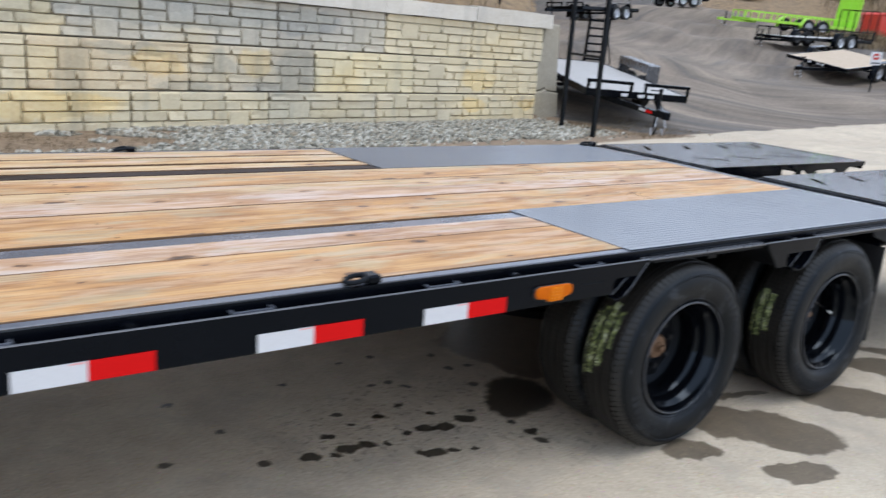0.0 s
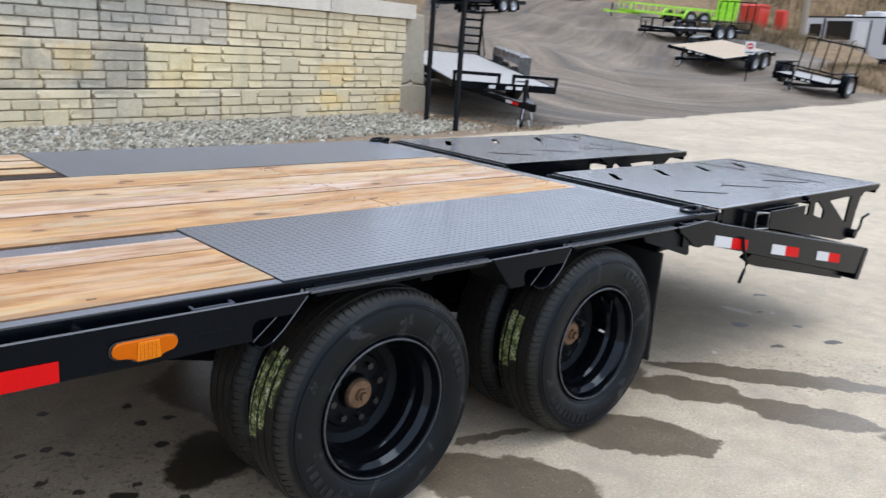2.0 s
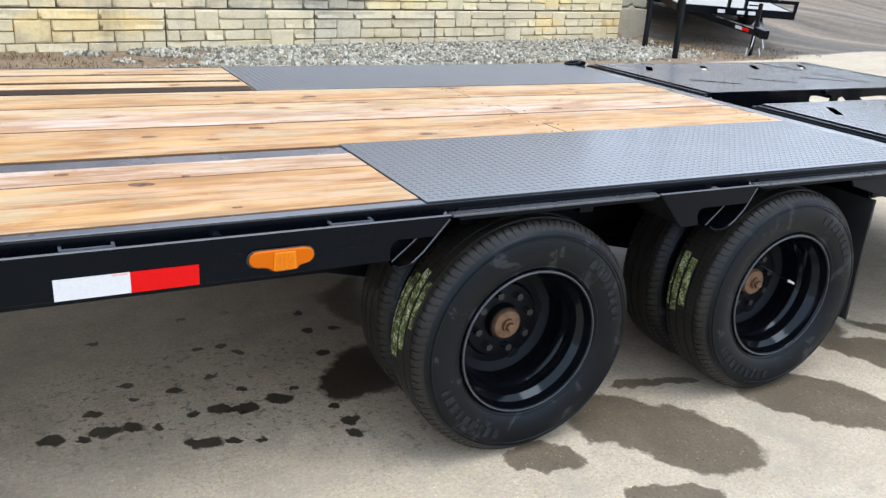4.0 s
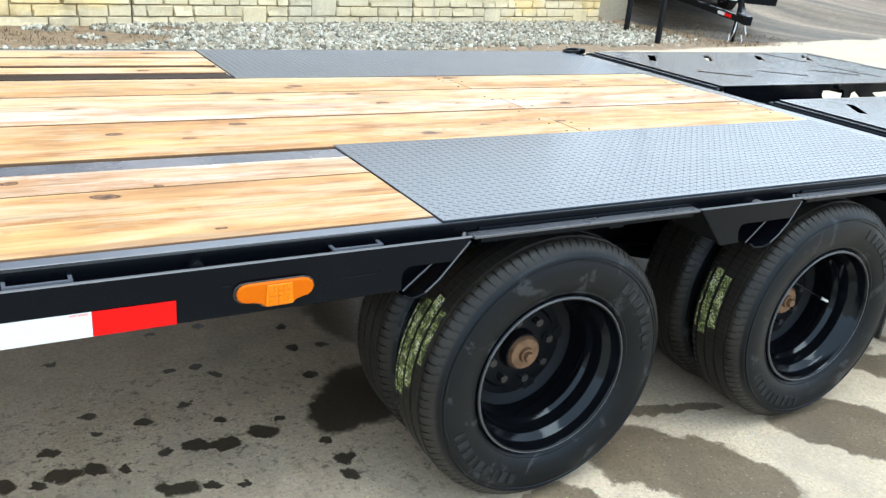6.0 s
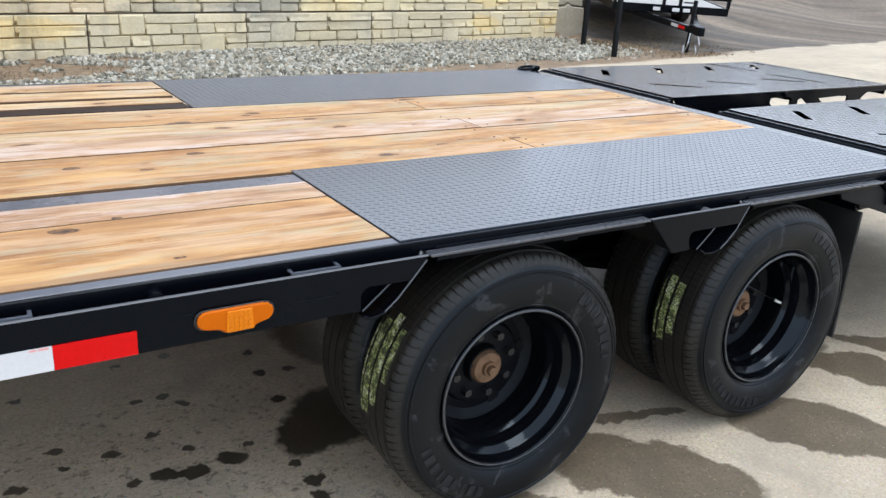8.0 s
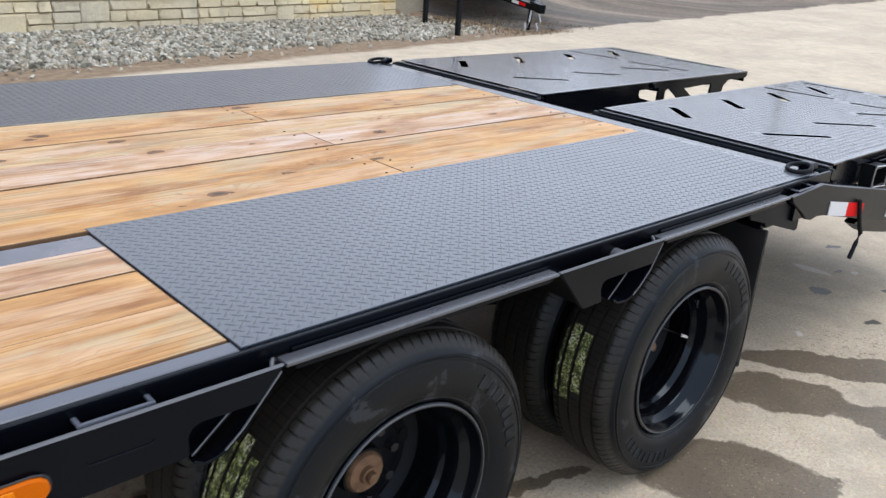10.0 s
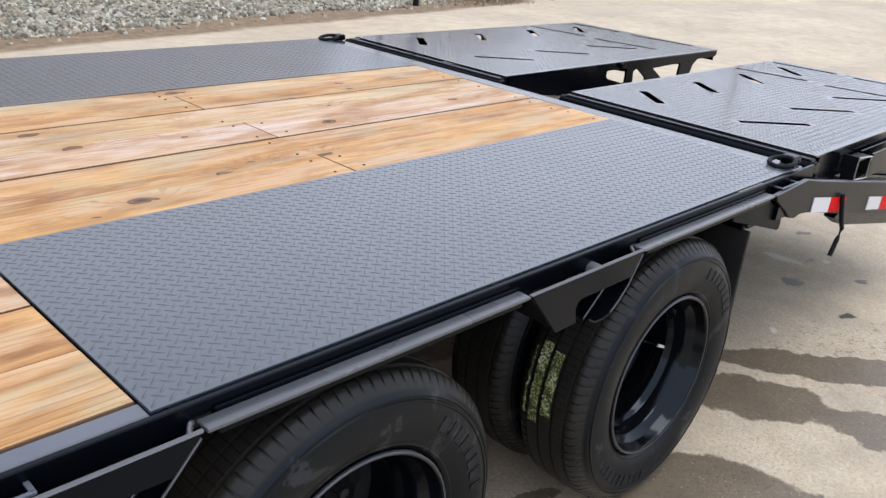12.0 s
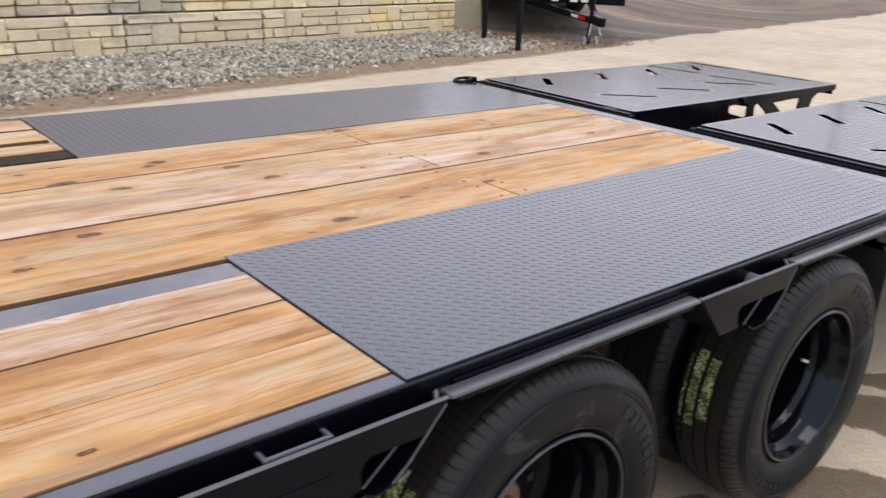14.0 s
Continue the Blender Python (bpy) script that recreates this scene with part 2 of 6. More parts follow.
pine_gold = pine("golden pine deck board", ((0.2, (0.25, 0.115, 0.04)), (0.4, (0.43, 0.225, 0.08)), (0.53, (0.56, 0.318, 0.118)), (0.72, (0.64, 0.415, 0.195))), (0.58, 0.37, 0.21))
pine_pink = pine("pink pine deck board", ((0.2, (0.28, 0.15, 0.075)), (0.4, (0.46, 0.275, 0.15)), (0.53, (0.56, 0.37, 0.225)), (0.72, (0.64, 0.5, 0.38))), (0.66, 0.54, 0.47), 0.2)
pine_pale = pine("pale pine deck board", ((0.2, (0.3, 0.16, 0.065)), (0.4, (0.5, 0.31, 0.14)), (0.53, (0.6, 0.42, 0.22)), (0.72, (0.66, 0.51, 0.31))), (0.62, 0.45, 0.33), 0.45)
board_edge = paint("dirty board edge", (0.16, 0.09, 0.045), 0.8, dust=0.4, wear=(0.12, 0.07, 0.04))


# weathering on the wall's face: centre x, z, half width, half height
COOL = [(1.75, 0.86, 0.28, 0.22), (3.1, 0.8, 0.42, 0.36), (1.3, 0.55, 0.5, 0.08), (2.6, 0.55, 0.5, 0.09), (1.3, 1.5, 1.6, 0.22), (3.2, 1.5, 0.7, 0.2), (-1.2, 1.5, 1.2, 0.3), (0.5, 1.0, 0.6, 0.09)]
WARM = [(2.35, 0.9, 0.3, 0.22), (0.9, 0.84, 0.4, 0.2), (-0.4, 0.3, 0.9, 0.2), (7.0, 0.75, 0.5, 0.2), (6.95, 0.3, 0.35, 0.16), (8.4, 0.32, 0.3, 0.12)]


def stone_material(name, stops, rough=0.85):
    m, t, b = material(name)
    r = t.nodes.new("ShaderNodeObjectInfo").outputs["Random"]
    p = place(t)
    own = ramp(t, r, *stops)
    big = grain(t, p, 0.55, 3.0, 0.5)
    stain = ramp(t, big, (0.33, (0.84, 0.84, 0.84)), (0.45, (0.95, 0.95, 0.94)), (0.55, (1.0, 0.99, 0.96)), (0.66, (1.05, 1.0, 0.88)))
    col = mix(t, 1.0, own, stain, "MULTIPLY")
    warp = node(t, "ShaderNodeTexNoise", Vector=p, Scale=3.0, Detail=4.0)
    wv = t.nodes.new("ShaderNodeVectorMath")
    wv.operation = "MULTIPLY_ADD"
    t.links.new(warp.outputs["Color"], wv.inputs[0])
    wv.inputs[1].default_value = (0.5, 0.5, 0.3)
    t.links.new(p, wv.inputs[2])
    sep = node(t, "ShaderNodeSeparateXYZ", Vector=wv.outputs[0])
    for spots, tint in ((COOL, (0.75, 0.79, 0.84)), (WARM, (1.1, 1.0, 0.76))):
        total = None
        for x, z, rx, rz in spots:
            u = maths(t, "MULTIPLY", maths(t, "SUBTRACT", sep.outputs[0], x + 0.25), 1 / rx)
            v = maths(t, "MULTIPLY", maths(t, "SUBTRACT", sep.outputs[2], z + 0.15), 1 / rz)
            d = maths(t, "MULTIPLY_ADD", u, u, maths(t, "MULTIPLY", v, v))
            total = d if total is None else maths(t, "MINIMUM", total, d)
        col = mix(t, ramp(t, total, (0.6, grey(0.8)), (1.4, grey(0))), col, mix(t, 1.0, col, tint, "MULTIPLY"))
    fine = grain(t, p, 26.0, 6.0, 0.65)
    col = mix(t, 0.55, col, ramp(t, fine, (0.3, grey(0.38)), (0.7, grey(0.64))), "OVERLAY")
    drip = ramp(t, grain(t, place(t, (3.5, 3.5, 0.5)), 1.0, 4.0), (0.56, grey(0)), (0.75, grey(0.4)))
    col = mix(t, drip, col, (0.2, 0.2, 0.17))
    t.links.new(col, b.inputs["Base Color"])
    b.inputs["Roughness"].default_value = rough
    bump(t, b, maths(t, "ADD", grain(t, p, 8.0, 5.0), maths(t, "MULTIPLY", fine, 0.25)), 0.7, 0.025)
    return m


def wall_tone(name, r, g, b):
    """Stones of one cast, each a little off the mean."""
    return stone_material(name, ((0.0, (r * 0.92, g * 0.92, b * 0.93)), (0.3, (r * 1.04, g * 1.03, b)), (0.55, (r * 0.97, g * 0.98, b * 1.02)), (0.8, (r * 1.06, g * 1.05, b * 1.04)), (1.0, (r * 0.95, g * 0.95, b * 0.95))))


wall_stones = {
    "cream": wall_tone("cream wall stone", 0.71, 0.62, 0.43), "pale": wall_tone("pale wall stone", 0.62, 0.56, 0.42), "yellow": wall_tone("yellow wall stone", 0.76, 0.66, 0.43),
    "mixed": wall_tone("stained wall stone", 0.60, 0.53, 0.40), "peach": wall_tone("peach wall stone", 0.66, 0.56, 0.40), "grey": wall_tone("grey wall stone", 0.56, 0.52, 0.43),
}
joint_stone = stone_material("recessed wall joint", ((0.0, (0.2, 0.17, 0.125)), (1.0, (0.22, 0.19, 0.14))))
cap_stone = stone_material("cast concrete cap", ((0.0, (0.62, 0.575, 0.5)), (1.0, (0.7, 0.65, 0.57))))
pillar_stone = stone_material("cast concrete pillar", ((0.0, (0.36, 0.325, 0.255)), (1.0, (0.36, 0.325, 0.255))))

# damp patches on the slab: centre x, y, half length, half width, turn
WET = [
    (2.28, -0.13, 0.62, 0.105, -50), (2.95, -1.0, 0.5, 0.08, -55), (1.78, 0.03, 0.29, 0.14, -48), (2.0, -0.44, 0.34, 0.125, -60), (2.26, -1.1, 0.42, 0.1, -62),
    (1.2, -0.12, 0.3, 0.18, -42), (1.3, -0.31, 0.15, 0.11, -50), (0.5, -0.07, 0.35, 0.185, -48), (0.31, -0.37, 0.17, 0.085, -22), (0.05, -0.05, 0.14, 0.08, -25), (0.71, 0.185, 0.2, 0.03, -12),
    (0.1, 0.95, 0.24, 0.28, 0), (0.35, 1.2, 0.6, 0.4, 0), (1.4, 1.2, 0.7, 0.4, 0), (1.6, 0.45, 0.3, 0.2, -40),
]
# drips under the deck: centre x, y, half length, half width
DRIPS = [
    (-0.35, 0.59, 0.085, 0.11), (-0.22, 0.66, 0.13, 0.16),
    (-0.64, 0.94, 0.022, 0.019), (-0.77, 0.79, 0.02, 0.016), (-0.69, 1.01, 0.02, 0.016), (-0.77, 1.01, 0.016, 0.014), (-1.05, 0.83, 0.02, 0.016),
    (-1.11, 1.18, 0.018, 0.015), (-0.9, 0.74, 0.026, 0.018), (-0.69, 0.67, 0.02, 0.015), (-0.78, 0.57, 0.038, 0.028), (-0.71, 0.55, 0.04, 0.028),
    (-0.59, 0.57, 0.04, 0.032), (-0.87, 0.57, 0.02, 0.014), (-1.14, 0.57, 0.04, 0.028), (-1.06, 0.56, 0.036, 0.026), (-1.16, 0.68, 0.028, 0.02),
    (-1.29, 0.57, 0.034, 0.026), (-0.42, 0.36, 0.028, 0.024), (-0.43, 0.29, 0.028, 0.022), (-0.35, 1.03, 0.02, 0.018), (-0.33, 1.19, 0.016, 0.015),
]
MORE_DRIPS = [
    (-0.35, 0.83, 0.024, 0.018), (-1.03, 0.73, 0.015, 0.013), (-0.99, 0.53, 0.016, 0.012), (-0.88, 0.4, 0.06, 0.024), (-0.79, 0.38, 0.02, 0.014),
    (-0.71, 0.35, 0.016, 0.012), (-0.61, 1.3, 0.018, 0.016), (-0.78, 1.28, 0.016, 0.014), (-0.24, 1.01, 0.02, 0.016), (-0.53, 0.62, 0.016, 0.012),
    (-0.44, 0.46, 0.02, 0.016), (-1.2, 0.55, 0.02, 0.016), (2.75, 0.05, 0.04, 0.02), (3.1, -0.1, 0.05, 0.03), (2.9, 0.35, 0.05, 0.03), (3.5, -0.3, 0.06, 0.04),
    (2.91, 0.38, 0.03, 0.018), (3.2, 0.15, 0.035, 0.02), (3.25, 0.42, 0.02, 0.012), (3.6, 0.6, 0.04, 0.02), (-1.5, 0.9, 0.02, 0.016), (-1.45, 0.6, 0.025, 0.02), (-1.75, 0.75, 0.03, 0.02), (-1.6, 1.2, 0.02, 0.014),
]


def slab():
    """Trodden concrete with grit and damp, turning to gravel, shoulder stones and dead grass by the masks on the sheet."""
    m, t, b = material("yard ground")
    p = place(t)
    fine, mid, big = grain(t, p, 70.0, 5.0, 0.65), grain(t, p, 7.0, 6.0, 0.6), grain(t, p, 0.5, 4.0)
    conc = ramp(t, mid, (0.3, (0.47, 0.39, 0.285)), (0.55, (0.55, 0.465, 0.345)), (0.75, (0.6, 0.512, 0.388)))
    conc = mix(t, 0.5, conc, ramp(t, big, (0.35, grey(0.38)), (0.65, grey(0.6))), "OVERLAY")
    conc = mix(t, 0.3, conc, ramp(t, fine, (0.32, grey(0.2)), (0.5, grey(0.5)), (0.68, grey(0.78))), "OVERLAY")
    # crumbs and pits of the aggregate, in patches
    pit = ramp(t, grain(t, p, 120.0, 2.0, 0.5), (0.6, grey(0)), (0.66, grey(0.6)))
    conc = mix(t, maths(t, "MULTIPLY", pit, ramp(t, grain(t, p, 2.2, 4.0), (0.4, grey(0.2)), (0.6, grey(1)))), conc, (0.2, 0.165, 0.125))
    grit = node(t, "ShaderNodeTexVoronoi", Vector=p, Scale=55.0)
    conc = mix(t, ramp(t, grit.outputs["Distance"], (0.12, grey(0.45)), (0.2, grey(0))), conc, mix(t, 1.0, conc, grit.outputs["Color"], "OVERLAY"))
    track = ramp(t, grain(t, place(t, (0.3, 0.9, 1)), 1.0, 5.0, 0.6, 0.5), (0.5, grey(0)), (0.7, grey(0.4)))
    conc = mix(t, track, conc, (0.32, 0.275, 0.215))
    # old stains
    stain = ramp(t, grain(t, p, 3.1, 7.0, 0.68, 0.4), (0.5, grey(0)), (0.62, grey(0.42)))
    conc = mix(t, stain, conc, (0.36, 0.315, 0.255))
    # damp
    def warped(scale, amount):
        warp = node(t, "ShaderNodeTexNoise", Vector=p, Scale=scale, Detail=5.0, Roughness=0.62)
        wv = t.nodes.new("ShaderNodeVectorMath")
        wv.operation = "MULTIPLY_ADD"
        t.links.new(warp.outputs["Color"], wv.inputs[0])
        wv.inputs[1].default_value = (amount, amount, 0.0)
        t.links.new(p, wv.inputs[2])
        return node(t, "ShaderNodeSeparateXYZ", Vector=wv.outputs[0]), amount / 2

    def field(spots, sep, off):
        total = None
        for x, y, rx, ry, turn in spots:
            c, s = math.cos(radians(turn)), math.sin(radians(turn))
            dx, dy = maths(t, "SUBTRACT", sep.outputs[0], x + off), maths(t, "SUBTRACT", sep.outputs[1], y + off)
            u = maths(t, "MULTIPLY_ADD", dx, c / rx, maths(t, "MULTIPLY", dy, s / rx))
            v = maths(t, "MULTIPLY_ADD", dx, -s / ry, maths(t, "MULTIPLY", dy, c / ry))
            d = maths(t, "MULTIPLY_ADD", u, u, maths(t, "MULTIPLY", v, v))
            total = d if total is None else maths(t, "MINIMUM", total, d)
        return total

    wet = ramp(t, field(WET, *warped(6.0, 0.2)), (0.82, grey(1)), (0.97, grey(0)))
    near = ramp(t, maths(t, "MULTIPLY", field([(*d, -20) for d in DRIPS + MORE_DRIPS], *warped(20.0, 0.075)), 0.5), (0.5, grey(1)), (0.75, grey(0)))
    both = maths(t, "MAXIMUM", maths(t, "MULTIPLY", wet, 0.97), near)
    chalk = ramp(t, field([(3.15, 0.51, 0.11, 0.035, -85), (3.3, 0.36, 0.03, 0.02, 0), (2.35, 0.2, 0.03, 0.015, 30), (1.95, 0.36, 0.02, 0.012, 0)], *warped(14.0, 0.06)), (0.6, grey(0.75)), (1.2, grey(0)))
    conc = mix(t, chalk, conc, (0.74, 0.69, 0.64))
    # splashed drops round the drip line
    splash = ramp(t, field([(-0.75, 0.7, 0.8, 0.42, 0), (-0.25, 0.5, 0.6, 0.45, -30), (2.6, -0.3, 0.9, 0.35, -40)], *warped(6.0, 0.3)), (0.3, grey(1)), (1.2, grey(0)))
    specks = ramp(t, grain(t, p, 30.0, 6.0, 0.72), (0.55, grey(0)), (0.61, grey(0.6)))
    both = maths(t, "MAXIMUM", both, maths(t, "MULTIPLY", splash, specks))
    conc = mix(t, both, conc, mix(t, 1.0, conc, mix(t, wet, (0.13, 0.125, 0.12), (0.32, 0.3, 0.275)), "MULTIPLY"))
    # single pale and dark stones of the aggregate
    agg = node(t, "ShaderNodeTexVoronoi", Vector=p, Scale=95.0)
    tone = node(t, "ShaderNodeSeparateColor", Color=agg.outputs["Color"])
    dot = maths(t, "MULTIPLY", ramp(t, agg.outputs["Distance"], (0.22, grey(1)), (0.38, grey(0))), maths(t, "MULTIPLY_ADD", wet, 0.55, 0.22))
    conc = mix(t, dot, conc, mix(t, 1.0, conc, ramp(t, tone.outputs[0], (0.0, grey(0.35)), (0.5, grey(0.9)), (0.85, grey(1.3)), (1.0, grey(2.4))), "MULTIPLY"))
    # gravel and grass
    lane, along = t.nodes.new("ShaderNodeAttribute"), t.nodes.new("ShaderNodeAttribute")
    lane.attribute_name, along.attribute_name = "lane", "along"

    def tracks(across, length):
        v = node(t, "ShaderNodeCombineXYZ", X=maths(t, "MULTIPLY", lane.outputs["Fac"], across), Y=maths(t, "MULTIPLY", along.outputs["Fac"], length))
        return grain(t, v.outputs[0], 1.0, 6.0, 0.62, 0.4)

    # dark stone, worn to tan soil where wheels run
    stone = ramp(t, grain(t, p, 0.35, 5.0, 0.6), (0.35, (0.045, 0.042, 0.04)), (0.65, (0.108, 0.099, 0.09)))
    worn = maths(t, "MULTIPLY", ramp(t, maths(t, "ABSOLUTE", lane.outputs["Fac"]), (0.0, grey(1)), (0.45, grey(0.75)), (1.0, grey(0.12))), 1.0)
    lanes = maths(t, "MULTIPLY_ADD", tracks(7.0, 0.05), 1.5, -0.35)
    tan = ramp(t, tracks(2.5, 0.1), (0.35, (0.12, 0.092, 0.066)), (0.65, (0.25, 0.2, 0.148)))
    grav = mix(t, ramp(t, maths(t, "MULTIPLY", worn, lanes), (0.06, grey(0)), (0.3, grey(0.95))), stone, tan)
    grav = mix(t, 0.75, grav, ramp(t, tracks(16.0, 0.12), (0.36, grey(0.3)), (0.64, grey(0.66))), "OVERLAY")
    grav = mix(t, 0.8, grav, ramp(t, grain(t, p, 9.0, 8.0, 0.75), (0.32, grey(0.3)), (0.68, grey(0.7))), "OVERLAY")
    soil = ramp(t, grain(t, p, 9.0, 6.0, 0.65), (0.3, (0.13, 0.085, 0.05)), (0.55, (0.24, 0.17, 0.105)), (0.75, (0.34, 0.26, 0.17)))
    grass = ramp(t, grain(t, p, 3.0, 8.0, 0.7), (0.3, (0.08, 0.055, 0.03)), (0.5, (0.2, 0.13, 0.065)), (0.7, (0.3, 0.21, 0.1)))
    at = [t.nodes.new("ShaderNodeAttribute") for _ in range(3)]
    at[0].attribute_name, at[1].attribute_name, at[2].attribute_name = "gravel", "grass", "soil"
    edge = maths(t, "MULTIPLY_ADD", grain(t, p, 1.5, 5.0), 0.8, -0.4)
    gm = ramp(t, maths(t, "ADD", at[0].outputs["Fac"], edge), (0.42, grey(0)), (0.58, grey(1)))
    hm = ramp(t, maths(t, "ADD", at[1].outputs["Fac"], edge), (0.42, grey(0)), (0.58, grey(1)))
    sm = ramp(t, maths(t, "MULTIPLY_ADD", edge, 0.6, at[2].outputs["Fac"]), (0.35, grey(0)), (0.65, grey(1)))
    conc = mix(t, sm, conc, soil)
    col = mix(t, hm, mix(t, gm, conc, grav), grass)
    t.links.new(col, b.inputs["Base Color"])
    rr = node(t, "ShaderNodeMapRange", Value=both, To_Min=0.85, To_Max=0.38)
    t.links.new(rr.outputs[0], b.inputs["Roughness"])
    bump(t, b, maths(t, "ADD", mid, maths(t, "MULTIPLY", fine, 0.3)), 0.06, 0.01)
    return m


ground_mat = slab()


# ---- building helpers ----
def thing(name, label, category, group="", kind=""):
    return tagged(new(name), label, category, group, kind)


def mesh_of(name, bm, mat, smooth=False):
    me = bpy.data.meshes.new(name)
    bmesh.ops.recalc_face_normals(bm, faces=bm.faces)
    if smooth:
        for f in bm.faces:
            f.smooth = True
    bm.to_mesh(me)
    bm.free()
    me.materials.append(mat)
    if smooth:
        me.set_sharp_from_angle(angle=radians(38))
    return me


def part(name, bm, mat, parent=None, label="", smooth=False):
    """One mesh object under a thing or under a part."""
    ob = new(name, mesh_of(name, bm, mat, smooth))
    ob.parent = parent
    return tagged(ob, label)


def box(bm, x0, x1, y0, y1, z0, z1, bevel=0.0):
    v = [bm.verts.new(p) for p in ((x0, y0, z0), (x1, y0, z0), (x1, y1, z0), (x0, y1, z0), (x0, y0, z1), (x1, y0, z1), (x1, y1, z1), (x0, y1, z1))]
    fs = [bm.faces.new([v[i] for i in q]) for q in ((3, 2, 1, 0), (4, 5, 6, 7), (0, 1, 5, 4), (1, 2, 6, 5), (2, 3, 7, 6), (3, 0, 4, 7))]
    if bevel:
        es = {e for f in fs for e in f.edges}
        bmesh.ops.bevel(bm, geom=list(es), offset=bevel, segments=1, affect="EDGES")
    return bm


def boxed(x0, x1, y0, y1, z0, z1, bevel=0.0):
    return box(bmesh.new(), x0, x1, y0, y1, z0, z1, bevel)


def prism(bm, points, axis, a, b, holes=(), bevel=0.0):
    """A flat outline (two coordinates a point, in the order of the other axes), with holes, given thickness along axis from a to b."""
    def put(p, w):
        q = list(p)
        q.insert("xyz".index(axis), w)
        return bm.verts.new(q)
    loops, edges = [], []
    for ring in (points, *holes):
        vs = [put(p, a) for p in ring]
        loops.append(vs)
        for i in range(len(vs)):
            edges.append(bm.edges.new((vs[i - 1], vs[i])))
    if holes:
        faces = [f for f in bmesh.ops.triangle_fill(bm, use_beauty=True, edges=edges)["geom"] if isinstance(f, bmesh.types.BMFace)]
    else:
        faces = [bm.faces.new(loops[0])]
    shift = [0, 0, 0]
    shift["xyz".index(axis)] = b - a
    made = bmesh.ops.extrude_face_region(bm, geom=faces, use_keep_orig=True)["geom"]
    vs = [v for v in made if isinstance(v, bmesh.types.BMVert)]
    bmesh.ops.translate(bm, verts=vs, vec=shift)
    if bevel:
        es = [e for e in bm.edges if len(e.link_faces) == 2 and e.calc_face_angle(0) > 0.6]
        bmesh.ops.bevel(bm, geom=es, offset=bevel, segments=1, affect="EDGES")
    return bm


def rod(bm, p, q, r, n=10):
    p, q = Vector(p), Vector(q)
    d = q - p
    m = Matrix.Translation((p + q) / 2) @ d.to_track_quat("Z", "Y").to_matrix().to_4x4()
    bmesh.ops.create_cone(bm, cap_ends=True, segments=n, radius1=r, radius2=r, depth=d.length, matrix=m)
    return bm


def bar(bm, p, q, w, h=None):
    """A square bar from p to q."""
    p, q = Vector(p), Vector(q)
    d = q - p
    m = Matrix.Translation((p + q) / 2) @ d.to_track_quat("X", "Z").to_matrix().to_4x4() @ Matrix.Diagonal((d.length, w, h or w, 1))
    bmesh.ops.create_cube(bm, size=1.0, matrix=m)
    return bm


def tube(bm, pts, r, n=8, closed=False):
    """A bent round bar through points."""
    pts = [Vector(p) for p in pts]
    rings, k = [], len(pts)
    for i, p in enumerate(pts):
        a = pts[(i - 1) % k] if closed or i else p
        b = pts[(i + 1) % k] if closed or i < k - 1 else p
        q = (b - a).to_track_quat("Z", "Y")
        rings.append([bm.verts.new(p + q @ Vector((r * math.cos(2 * math.pi * j / n), r * math.sin(2 * math.pi * j / n), 0))) for j in range(n)])
    for i in range(k if closed else k - 1):
        a, b = rings[i], rings[(i + 1) % k]
        for j in range(n):
            bm.faces.new((a[j], a[(j + 1) % n], b[(j + 1) % n], b[j]))
    if not closed:
        bm.faces.new(rings[0][::-1])
        bm.faces.new(rings[-1])
    return bm


def lathe(bm, profile, n=48, centre=(0, 0, 0)):
    """Turns (r, y) pairs round the y axis."""
    c = Vector(centre)
    rings = []
    for r, y in profile:
        rings.append([bm.verts.new(c + Vector((r * math.cos(2 * math.pi * j / n), y, r * math.sin(2 * math.pi * j / n)))) for j in range(n)])
    for a, b in zip(rings, rings[1:]):
        for j in range(n):
            bm.faces.new((a[j], a[(j + 1) % n], b[(j + 1) % n], b[j]))
    return bm


# ---- ground ----
WALL_K = math.atan(0.174)
ALONG = Vector((math.cos(WALL_K), math.sin(WALL_K), 0))
BACK = Vector((-math.sin(WALL_K), math.cos(WALL_K), 0))
WALL_0 = Vector((0, 9.05, 0))


def wall_place(x, y):
    d = Vector((x, y, 0)) - WALL_0
    return d.dot(ALONG), d.dot(BACK)


def smooth(a, b, x):
    t = min(1.0, max(0.0, (x - a) / (b - a)))
    return t * t * (3 - 2 * t)


def slope_v(x, y):
    return (y - 8.1 - 0.1 * (x - 8.7)) / 1.005


# levels that the slope passes through: x, y, z
LEVELS = [
    (9, 8.6, 0.03), (14, 8.9, 0.06), (20, 9.4, 0.15), (27, 10.0, 0.27), (37, 10.8, 0.32), (50, 12.2, 0.5), (80, 15, 1.2),
    (13.4, 13.4, 0.45), (12, 17, 0.9), (18, 20, 1.6), (20, 25, 2.2), (33.4, 16.0, 1.05), (27.2, 14.0, 0.68),
    (28.0, 10.9, 0.33), (28.06, 13.2, 0.74), (30.2, 12.0, 0.6), (29.1, 18.4, 1.32), (29.3, 15.8, 0.76), (33.8, 18.4, 1.68), (33.6, 20.8, 1.94), (33.7, 23.1, 2.42), (38.5, 20.6, 2.4), (38.6, 27.7, 3.2), (43, 25.2, 3.14),
]
